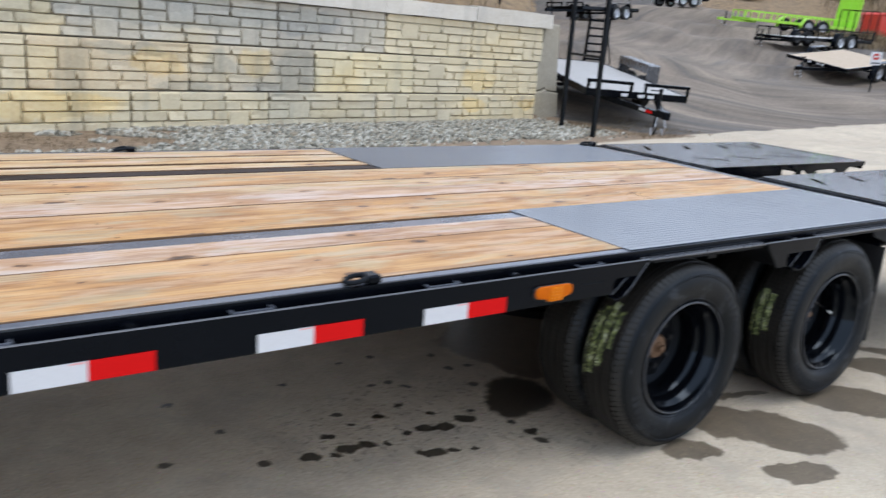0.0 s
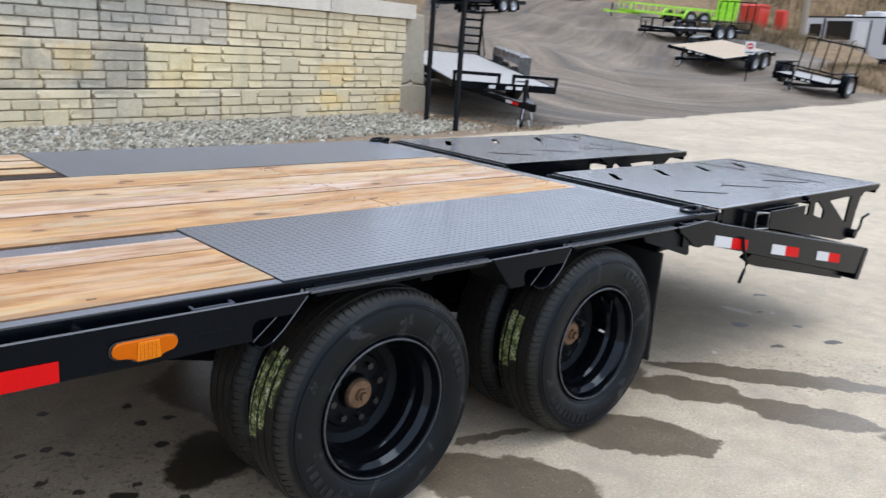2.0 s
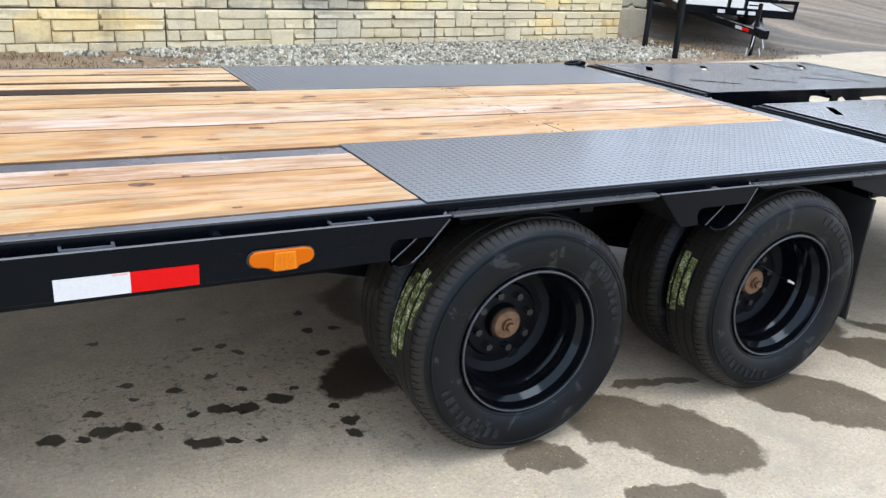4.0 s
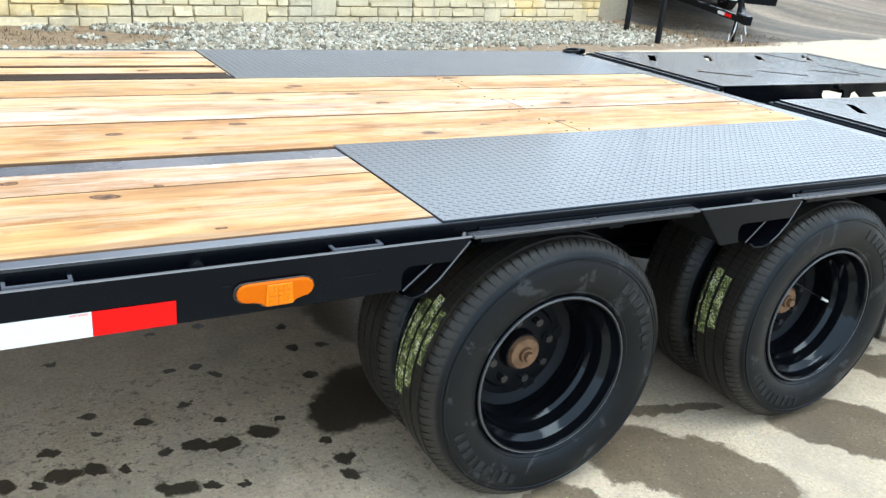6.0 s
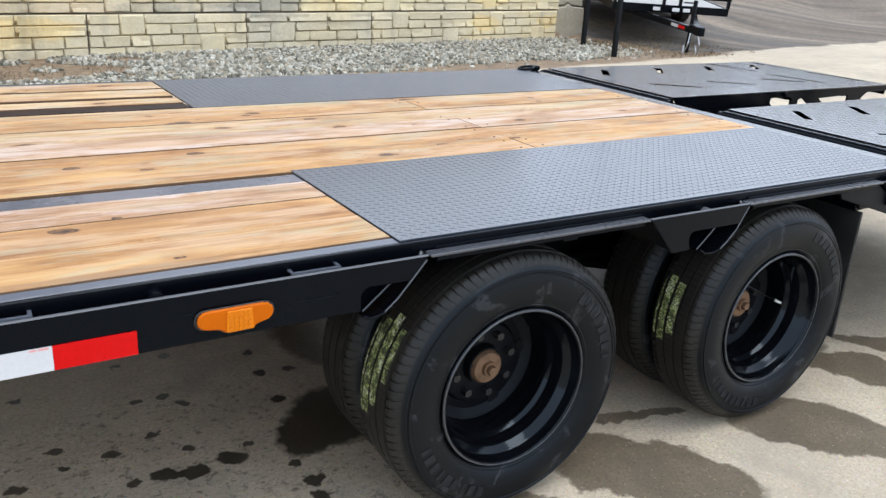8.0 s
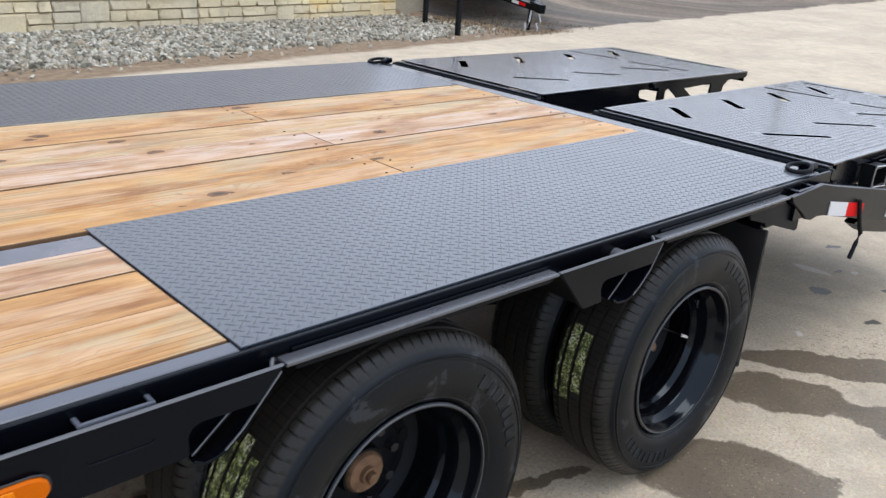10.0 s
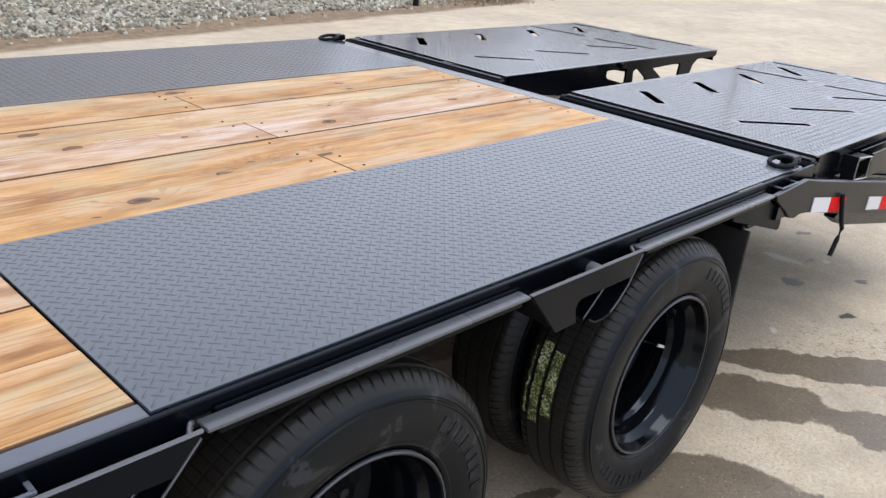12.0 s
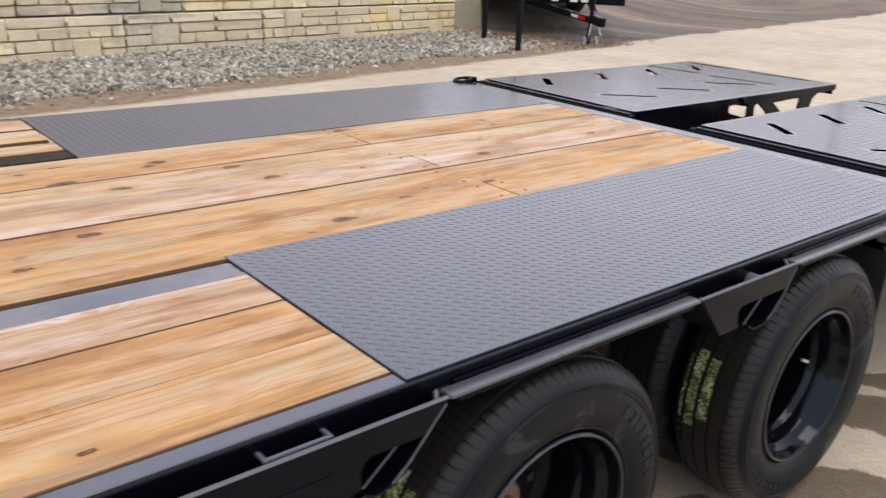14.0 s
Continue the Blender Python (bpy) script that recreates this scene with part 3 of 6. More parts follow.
HILL = [
    (48, 24.4, 3.42), (47.1, 21.3, 2.74), (52.9, 17.8, 1.37), (55, 23.3, 2.1), (28.6, 27.2, 2.86), (25.8, 27.2, 2.57),
    (42.1, 32.9, 4.35), (38.4, 34.2, 4.15), (58, 38.1, 6.5), (50.8, 38, 5.5), (64, 20, 4.5), (66, 28, 7.5), (78, 28, 10), (83, 41, 12),
    (90, 57, 15), (30, 45, 8), (40, 46, 8), (60, 60, 14), (39.3, 14.2, 1.5), (41.9, 12.9, 0.86), (110, 20, 9),
]
LEVEL = np.array(LEVELS + HILL)


def height(x, y):
    s, w = wall_place(x, y)
    v = slope_v(x, y)
    z = 0.0
    rise = 0.012 * max(0.0, min(x, 60) - 10)
    k = smooth(-0.6, 1.4, v) * smooth(8.4, 11.0, s)
    if k > 0:
        d2 = (LEVEL[:, 0] - x) ** 2 + (LEVEL[:, 1] - y) ** 2 + 0.6
        wt = d2 ** -1.8
        z = float((wt * LEVEL[:, 2]).sum() / wt.sum()) * k
    z += rise * (1 - k)
    # the terrace held by the wall
    behind = 1.9 + 0.45 * max(0.0, min(w, 30) - 0.6)
    keep = smooth(0.2, 0.7, w) * (1 - smooth(8.6 + 1.05 * w, 9.15 + 1.15 * w, s))
    z = z * (1 - keep) + max(behind, z) * keep if keep else z
    z += 0.02 * noise.noise((x * 0.35, y * 0.35, 0)) * smooth(1.0, 5.0, v)
    return z


def steps(lo, hi, fine_lo, fine_hi, step):
    out = list(np.arange(fine_lo, fine_hi, step))
    g, x = step, fine_hi
    while x < hi:
        out.append(x)
        g *= 1.13
        x += g
    out.append(hi)
    g, x = step, fine_lo
    while x > lo:
        g *= 1.13
        x -= g
        out.insert(0, max(x, lo))
    return out


# the middle of the way that wheels have worn over the slope
WAY = ((44, 10.2), (34, 10.3), (25, 10.6), (19, 12), (17.0, 15), (19.5, 19), (27, 23), (36, 28), (46, 31.5), (58, 35.5), (72, 39), (95, 44))


def way_place(x, y):
    """Distance across (in tens of metres, signed) and along the worn way."""
    best, run = (1e9, 0.0, 1.0), 0.0
    for (ax, ay), (bx, by) in zip(WAY, WAY[1:]):
        dx, dy = bx - ax, by - ay
        l = math.hypot(dx, dy)
        k = max(0.0, min(1.0, ((x - ax) * dx + (y - ay) * dy) / (l * l)))
        ox, oy = x - ax - k * dx, y - ay - k * dy
        d = math.hypot(ox, oy)
        if d < best[0]:
            best = (d, run + k * l, 1.0 if dx * oy - dy * ox > 0 else -1.0)
        run += l
    return best[0] * best[2] * 0.1, best[1]


def build_ground():
    xs, ys = steps(-300, 600, -6, 34, 0.4), steps(-300, 600, 6, 30, 0.35)
    verts = [(x, y, height(x, y)) for y in ys for x in xs]
    n = len(xs)
    faces = [(j * n + i, j * n + i + 1, (j + 1) * n + i + 1, (j + 1) * n + i) for j in range(len(ys) - 1) for i in range(n - 1)]
    me = bpy.data.meshes.new("ground")
    me.from_pydata(verts, [], faces)
    for p in me.polygons:
        p.use_smooth = True
    names = ("gravel", "grass", "soil", "lane", "along")
    for n in names:
        me.attributes.new(n, "FLOAT", "POINT")
    gravel, grass, soil, lane, along = (me.attributes[n] for n in names)
    for i, (x, y, z) in enumerate(verts):
        s, w = wall_place(x, y)
        v = slope_v(x, y)
        lane.data[i].value, along.data[i].value = way_place(x, y)
        gravel.data[i].value = smooth(-0.4, 0.5, v) * smooth(8.9, 10.2, s)
        soil.data[i].value = smooth(-2.95, -2.45, w) * (1 - smooth(0.3, 0.6, w)) * (1 - smooth(10.0, 11.5, s))
        hill = max(smooth(27, 32, v - 0.25 * max(0, x - 40)), smooth(0, 4, v - 4 - 0.35 * max(0, 62 - x)) * smooth(44, 48, x), smooth(0.2, 0.5, w) * (1 - smooth(8.8 + 1.15 * w, 9.2 + 1.3 * w, s)))
        hill = max(hill, smooth(0.2, 1.2, v) * smooth(31, 33, x) * (1 - smooth(3.5, 5, v)), smooth(3.0, 5.0, v) * smooth(40, 44, x) * (1 - smooth(11, 14, v)))
        grass.data[i].value = hill
    me.materials.append(ground_mat)
    tagged(new("ground", me), "pale worn concrete yard rising into a dark gravel slope", "ground", kind="structure")


build_ground()


# ---- the flatbed trailer ----
DECK = 0.82
MID = 1.215
FRONT = -4.6
trailer = thing("flatbed_trailer", "black steel flatbed trailer with pine deck and flip-over ramps", "trailer")
trailer.location = (0.5, MID, 0)


def t_part(name, bm, mat, label="", smooth=False, parent=None):
    """A part of the trailer, built in place."""
    ob = part(name, bm, mat, None, label, smooth)
    ob.parent = parent or trailer
    if parent is None:
        ob.matrix_parent_inverse = Matrix.Translation(-trailer.location)
    return ob


def sides(y0, y1):
    """A span and its mirror image on the far side."""
    return ((y0, y1), (2 * MID - y1, 2 * MID - y0))


def side_prism(pts, y0, y1, far=False, holes=(), bevel=0.002):
    a, b = (2 * MID - y1, 2 * MID - y0) if far else (y0, y1)
    return prism(bmesh.new(), pts, "y", a, b, holes, bevel)


def ribbon(pts, thick):
    """The outline of a bent strip along points, its thickness to the left."""
    out = []
    for i, (x, z) in enumerate(pts):
        (ax, az), (bx, bz) = pts[max(i - 1, 0)], pts[min(i + 1, len(pts) - 1)]
        l = math.hypot(bx - ax, bz - az)
        out.append((x - (bz - az) / l * thick, z + (bx - ax) / l * thick))
    return pts + out[::-1]


def sheen_top(ob):
    """Paler steel on a plate's upward faces: sky sheen painted in, with some wear."""
    ob.data.materials.append(sheen_wear)
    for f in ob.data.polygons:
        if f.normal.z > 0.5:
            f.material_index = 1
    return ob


for far in (False, True):
    m = lambda y: 2 * MID - y if far else y
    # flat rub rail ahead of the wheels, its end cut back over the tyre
    sheen_top(t_part("rub_rail", side_prism([(FRONT, 0.688), (-0.465, 0.688), (-0.465, 0.725), (-0.458, 0.737), (-0.445, 0.743), (-0.343, 0.741), (-0.292, 0.797), (FRONT, 0.797)], 0.0, 0.01, far), black))
    for x0, x1, z0 in ((-0.62, -0.52, 0.745), (-0.86, -0.835, 0.76)):
        t_part("weld_bead", tube(bmesh.new(), [(x0, m(-0.0005), z0), (x0 + 0.004, m(-0.0005), z0 - 0.006), (x1 - 0.004, m(-0.0005), z0 - 0.006), (x1, m(-0.0005), z0)], 0.0016, 6), black)
    # edge channel of the deck
    t_part("edge_channel", side_prism([(FRONT, 0.69), (-0.43, 0.69), (-0.33, 0.776), (1.40, 0.776), (1.46, 0.69), (1.86, 0.69), (1.86, DECK - 0.002), (FRONT, DECK - 0.002)], 0.038, 0.05, far), black)
    t_part("edge_strip", boxed(FRONT, -0.345, *sorted((m(0.05), m(0.087))), DECK - 0.03, DECK - 0.002, 0.003), channel_paint)
    # ledge over the wheels
    for a, b in ((-0.289, 0.409), (0.817, 1.50)):
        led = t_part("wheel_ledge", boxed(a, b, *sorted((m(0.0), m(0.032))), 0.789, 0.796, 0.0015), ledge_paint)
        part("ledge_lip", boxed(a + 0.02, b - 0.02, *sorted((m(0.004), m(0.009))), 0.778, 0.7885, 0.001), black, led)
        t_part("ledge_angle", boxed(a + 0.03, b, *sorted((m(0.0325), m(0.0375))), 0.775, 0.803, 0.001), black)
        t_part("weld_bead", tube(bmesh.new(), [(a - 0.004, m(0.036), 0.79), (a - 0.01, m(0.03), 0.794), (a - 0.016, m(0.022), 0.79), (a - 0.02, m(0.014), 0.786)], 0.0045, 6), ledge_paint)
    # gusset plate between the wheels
    sheen_top(t_part("gusset_plate", side_prism([(0.41, 0.796), (0.511, 0.681), (0.583, 0.682), (0.574, 0.718), (0.578, 0.731), (0.59, 0.737), (0.779, 0.737), (0.82, 0.796)], 0.0, 0.01, far), black))
    t_part("brace_plate", side_prism([(0.44, 0.79), (0.53, 0.69), (0.515, 0.685), (0.42, 0.785)], 0.012, 0.2, far), black)
    # bent braces behind the cut ends of the rail and of the gusset, and the flat bars inside them
    bends = (
        ([(-0.299, 0.786), (-0.343, 0.735), (-0.373, 0.701), (-0.404, 0.675), (-0.424, 0.668), (-0.441, 0.667), (-0.456, 0.676)], (-0.386, 0.741), (-0.457, 0.682)),
        ([(0.814, 0.786), (0.775, 0.72), (0.742, 0.686), (0.716, 0.667), (0.69, 0.66), (0.659, 0.662), (0.636, 0.676)], (0.693, 0.737), (0.624, 0.675)),
    )
    for bend, top, foot in bends:
        t_part("bent_brace", side_prism(ribbon(bend, 0.006), 0.002, 0.13, far, bevel=0.001), black)
        # pale tubes draw the highlight on these worn edges, here and on the bar
        t_part("worn_edge", tube(bmesh.new(), [(x, m(0.002), z) for x, z in bend[:4]], 0.0022, 6), ledge_paint, "worn brace edge with painted highlight")
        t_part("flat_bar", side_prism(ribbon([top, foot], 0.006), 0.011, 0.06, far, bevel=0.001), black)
        t_part("worn_edge", tube(bmesh.new(), [(top[0], m(0.011), top[1]), (foot[0], m(0.011), foot[1])], 0.0018, 6), ledge_paint, "worn bar edge with painted highlight")
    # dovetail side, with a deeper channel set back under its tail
    sheen_top(t_part("dovetail_side", side_prism([(1.535, 0.77), (1.61, 0.727), (1.66, 0.693), (1.70, 0.684), (1.74, 0.69), (1.80, 0.682), (3.50, 0.315), (3.60, 0.46), (1.86, 0.775), (1.74, 0.80), (1.52, 0.79)], 0.004, 0.02, far), side_paint))
    t_part("dovetail_channel", side_prism([(2.25, 0.55), (2.36, 0.50), (3.45, 0.278), (3.50, 0.31), (2.30, 0.57)], 0.06, 0.1, far), black)
    t_part("dovetail_flange", side_prism([(1.86, 0.762), (3.58, 0.452), (3.60, 0.462), (1.86, 0.776)], 0.021, 0.1, far), black)
    t_part("mud_flap", boxed(1.47, 1.48, *sorted((m(0.035), m(0.54))), 0.2, 0.68, 0.003), flap_rubber, "thick black rubber mud flap")
    # added black filler, blocks the bright ground showing above the flap
    t_part("flap_mount", boxed(1.455, 1.50, *sorted((m(0.052), m(0.56))), 0.681, 0.774, 0.003), black)
    t_part("flap_bracket", side_prism([(1.30, 0.772), (1.317, 0.747), (1.467, 0.704), (1.64, 0.652), (1.655, 0.656), (1.652, 0.69), (1.60, 0.73), (1.525, 0.772)], 0.024, 0.034, far), black_flat)
    # stake pockets
    for x in (-2.36, -1.762, -1.175, -0.567, 1.63):
        bm = bmesh.new()
        y0, y1 = sorted((m(0.011), m(0.0365)))
        z0, z1 = 0.70, 0.796
        yo = y0 if not far else y1 - 0.004
        box(bm, x - 0.055, x + 0.055, yo, yo + 0.004, z0, z1)
        box(bm, x - 0.055, x - 0.05, y0 + 0.0045, y1 - 0.0045, z0, z1)
        box(bm, x + 0.05, x + 0.055, y0 + 0.0045, y1 - 0.0045, z0, z1)
        pk = t_part("stake_pocket", bm, black)
        bm = bmesh.new()
        box(bm, x - 0.057, x + 0.057, yo, yo + 0.006, z1 + 0.0002, z1 + 0.004)
        box(bm, x - 0.057, x - 0.05, y0 + 0.0045, y1 + 0.001, z1 + 0.0002, z1 + 0.004)
        box(bm, x + 0.05, x + 0.057, y0 + 0.0045, y1 + 0.001, z1 + 0.0002, z1 + 0.004)
        part("pocket_lip", bm, channel_paint, pk)
    t_part("pipe_spool", rod(bmesh.new(), (0.66, m(0.0105), 0.775), (0.66, m(0.0375), 0.775), 0.018, 14), sheen_wear, "worn pale pipe spool")
    for x in (-0.9, -2.06):
        t_part("pipe_spool", rod(bmesh.new(), (x, m(0.0105), 0.79), (x, m(0.0375), 0.79), 0.016, 14), black)
    # conspicuity tape
    for x in (-2.315, -1.757, -1.25, -0.942 - 2.7):
        y0, y1 = sorted((m(-0.0035), m(-0.0005)))
        t_part("white_tape", boxed(x, x + 0.156, y0, y1, 0.69, 0.739), white_tape)
        t_part("red_tape", boxed(x + 0.1565, x + 0.305, y0, y1, 0.69, 0.739), red_tape)
        for u, wd in ((0.118, 0.012), (0.133, 0.017)):
            t_part("tape_print", boxed(x + u, x + u + wd, *sorted((m(-0.0043), m(-0.0036))), 0.7345, 0.7385), tape_pink)
    for x in (1.82, 2.38, 2.92):
        for i, (name, mt) in enumerate((("white_tape", white_tape), ("red_tape", red_tape))):
            a, b = x + 0.153 * i, x + 0.153 * (i + 1) - 0.001
            top = lambda q: 0.728 - 0.185 * (q - 1.82)
            t_part(name, side_prism([(a, top(a) - 0.05), (b, top(b) - 0.05), (b, top(b)), (a, top(a))], 0.0005, 0.0035, far, bevel=0), mt)
    # amber side marker in a dark rubber seat
    xs = [(-0.832, 0.736), (-0.829, 0.748), (-0.82, 0.755), (-0.808, 0.757), (-0.697, 0.757), (-0.684, 0.754), (-0.676, 0.747), (-0.673, 0.736), (-0.676, 0.725), (-0.685, 0.718), (-0.698, 0.715), (-0.709, 0.712), (-0.716, 0.706), (-0.726, 0.7035), (-0.766, 0.7025), (-0.777, 0.706), (-0.785, 0.712), (-0.797, 0.715), (-0.81, 0.716), (-0.822, 0.719), (-0.83, 0.727)]
    grow = [(-0.752 + (x + 0.752) * 1.06, 0.728 + (z - 0.73) * 1.1) for x, z in xs]
    seat = t_part("side_marker", side_prism(grow, -0.005, -0.0005, far), flap_rubber, "black rubber lamp seat")
    part("lens", prism(bmesh.new(), xs, "y", *sorted((m(-0.014), m(-0.0052))), bevel=0.003), amber, seat, "ribbed amber lens")
    part("lens_ridge", prism(bmesh.new(), [(-0.775, 0.706), (-0.717, 0.706), (-0.72, 0.752), (-0.772, 0.752)], "y", *sorted((m(-0.0165), m(-0.0142))), bevel=0.001), amber_bright, seat)
    bm = bmesh.new()
    for k in range(5):
        for q in range(4):
            cx, cz = -0.765 + 0.0095 * k, 0.713 + 0.0105 * q
            box(bm, cx - 0.003, cx + 0.003, *sorted((m(-0.0185), m(-0.0166))), cz - 0.0035, cz + 0.0035)
    tagged(part("lens_grid", bm, amber_bright, seat), kind="stuff")

# headboard end and rear bars
t_part("front_bar", boxed(FRONT - 0.05, FRONT - 0.001, 0.04, 2 * MID - 0.04, 0.69, DECK, 0.004), black)
t_part("rear_bar", boxed(1.725, 1.80, 0.052, 2 * MID - 0.052, DECK - 0.05, DECK - 0.001, 0.004), ledge_paint)
t_part("rear_lip", boxed(1.802, 1.855, 0.052, 2 * MID - 0.052, DECK - 0.09, DECK - 0.03, 0.004), black)

# deck frame: two long beams, cross members, axle gear
for (y0, y1), mt in zip(sides(0.602, 0.688), (dirty_glare_channel, brown_channel)):
    t_part("deck_channel", boxed(FRONT, -0.345, y0, y1, DECK - 0.06, DECK - 0.003, 0.003), mt)
for y0, y1 in sides(0.62, 0.76):
    bm = bmesh.new()
    box(bm, FRONT, 1.72, y0, y1, 0.70, 0.718)
    box(bm, FRONT, 1.72, (y0 + y1) / 2 - 0.006, (y0 + y1) / 2 + 0.006, 0.43, 0.70)
    box(bm, FRONT, 1.72, y0, y1, 0.412, 0.43)
    t_part("main_beam", bm, black_flat)
for x in np.arange(-4.3, 1.7, 0.41):
    t_part("cross_member", boxed(x, x + 0.05, 0.12, 2 * MID - 0.12, 0.72, 0.765, 0.0), black)
for x in (0.0, 1.049):
    ax = t_part("axle", rod(bmesh.new(), (x, 0.5, 0.372), (x, 2 * MID - 0.5, 0.372), 0.065, 18), black_flat, smooth=True)
    for y in (0.69, 2 * MID - 0.69):
        part("spring", prism(bmesh.new(), [(x - 0.42, 0.40), (x, 0.30), (x + 0.42, 0.40), (x + 0.42, 0.425), (x, 0.34), (x - 0.42, 0.425)], "y", y - 0.035, y + 0.035), black_flat, ax)
for y in (0.1, 2 * MID - 0.28):
    t_part("hanger_box", boxed(-0.62, -0.50, y + 0.1, y + 0.2, 0.60, 0.70, 0.01), black_flat)

# pine boards, each its own piece
BOARD = 0.038
screw_mesh = mesh_of("screw", bmesh.ops.create_cone(screw_bm := bmesh.new(), cap_ends=True, segments=10, radius1=0.0042, radius2=0.0036, depth=0.002) and screw_bm, black_flat)
boards = []
for mt, y0, y1 in ((pine_gold, 0.089, 0.264), (pine_gold, 0.2652, 0.4415), (pine_pink, 0.4465, 0.599)):
    for far, (a, b) in enumerate(sides(y0, y1)):
        # the far boards have shrunk apart
        a, b = a + 0.007 * far + (0.0 if y0 > 0.4 else 0.004 * far), b - 0.004 * far - (0.028 * far if y0 > 0.4 else 0.0)
        boards.append((pine_pale if far else mt, FRONT, -0.349, a, b, ()))
DECKING = (
    (pine_gold, 0.702, 0.885, 0.565), (pine_gold, 0.8862, 1.0675, None), (pine_pink, 1.0725, 1.2542, 0.57),
    (pine_pale, 1.2555, 1.4395, None), (pine_gold, 1.4407, 1.6235, 0.55), (pine_pale, 1.6255, 1.715, None),
)
for mt, y0, y1, cut in DECKING:
    if cut:
        boards += [(mt, FRONT, cut - 0.0015, y0, y1, (cut - 0.05, -1.9)), (mt, cut + 0.0015, 1.722, y0, y1, (cut + 0.045, 1.66))]
    else:
        boards.append((mt, FRONT, 1.722, y0, y1, (0.52, 1.66, -1.9)))
for mt, a, b, c, d, rows in boards:
    dz = random.uniform(-0.0015, 0.001)
    ob = t_part("deck_board", boxed(a, b, c, d, DECK - BOARD + dz, DECK + dz, 0.0012), mt)
    ob.data.materials.append(board_edge)
    for f in ob.data.polygons:
        f.material_index = 0 if abs(f.normal.z) > 0.9 else 1
    for x in rows:
        for y in (c + (d - c) * 0.2, c + (d - c) * 0.8):
            if random.random() < 0.25:
                continue
            screw = new("screw", screw_mesh)
            screw.parent = ob
            screw.location = (x + random.uniform(-0.012, 0.012), y + random.uniform(-0.01, 0.01), DECK + dz + 0.0006)


# ---- tread plate ----
def off_slot(x, y, q):
    """How far a point lies from the segment q."""
    ax, ay, bx, by = q
    t = max(0.0, min(1.0, ((x - ax) * (bx - ax) + (y - ay) * (by - ay)) / ((bx - ax) ** 2 + (by - ay) ** 2)))
    return math.hypot(x - ax - t * (bx - ax), y - ay - t * (by - ay))


def lug_field(x0, x1, y0, y1, z, pitch=0.027, skip=(), h=0.0012):
    """Raised lugs set crosswise in a chequer, each a low ridge."""
    l, w = pitch * 0.5, pitch * 0.1
    nx, ny = int((x1 - x0) / (pitch / 2)), int((y1 - y0) / (pitch / 2))
    low = ((-1, 0), (-0.5, 1), (0.5, 1), (1, 0), (0.5, -1), (-0.5, -1))
    high = ((-0.5, 0), (0.0, 0.5), (0.5, 0), (0.0, -0.5))
    ring = ((6, 9, 8, 7), (0, 5, 9, 6), (5, 4, 9), (4, 3, 8, 9), (3, 2, 7, 8), (2, 1, 7), (1, 0, 6, 7))
    verts, faces = [], []
    for i in range(1, nx):
        for j in range(1, ny):
            if (i + j) % 2:
                continue
            cx, cy = x0 + i * pitch / 2, y0 + j * pitch / 2
            if any(off_slot(cx, cy, q) < 0.028 for q in skip):
                continue
            k = 0.7071 if i % 2 else -0.7071
            ux, uy, px, py = 0.7071 * l, k * l, -k * w, 0.7071 * w
            n = len(verts)
            verts += [(cx + q * ux + r * px, cy + q * uy + r * py, z) for q, r in low]
            verts += [(cx + q * ux + r * px, cy + q * uy + r * py, z + h) for q, r in high]
            faces += [[n + v for v in f] for f in ring]
    bm = bmesh.new()
    me = bpy.data.meshes.new("lugs")
    me.from_pydata(verts, [], faces)
    bm.from_mesh(me)
    bpy.data.meshes.remove(me)
    return bm


for far in (False, True):
    y0, y1 = sides(0.052, 0.716)[far]
    p = t_part("tread_plate", boxed(-0.345, 1.723, y0, y1, DECK - 0.004, DECK + 0.002, 0.001), tread_paint, "black painted steel tread plate")
    tagged(part("lug_pattern", lug_field(-0.345, 1.723, y0, y1, DECK + 0.002), tread_paint, p, "", True), kind="stuff")


# ---- lashing rings ----
def lashing_ring(x, y, lift):
    bm = bmesh.new()
    n = 18
    k0 = 0.045 if x > 0 else 0.032
    tube(bm, [(x - 0.01 - k0 + k0 * math.cos(2 * math.pi * k / n), y + k0 * 0.8 * math.sin(2 * math.pi * k / n), lift + 0.014 + 0.006 * math.cos(2 * math.pi * k / n)) for k in range(n)], 0.0075, 8, True)
    r = t_part("lashing_ring", bm, black_flat, smooth=True)
    part("ring_bracket", boxed(x - 0.018, x + 0.03, y - 0.026, y + 0.026, lift, lift + 0.026, 0.006), black, r)


for x, y in ((1.79, 0.095), (1.79, 2 * MID - 0.095), (-1.405, 0.06), (-1.405, 2 * MID - 0.06), (-4.2, 0.07), (-4.2, 2 * MID - 0.07)):
    lashing_ring(x, y, DECK - 0.001)


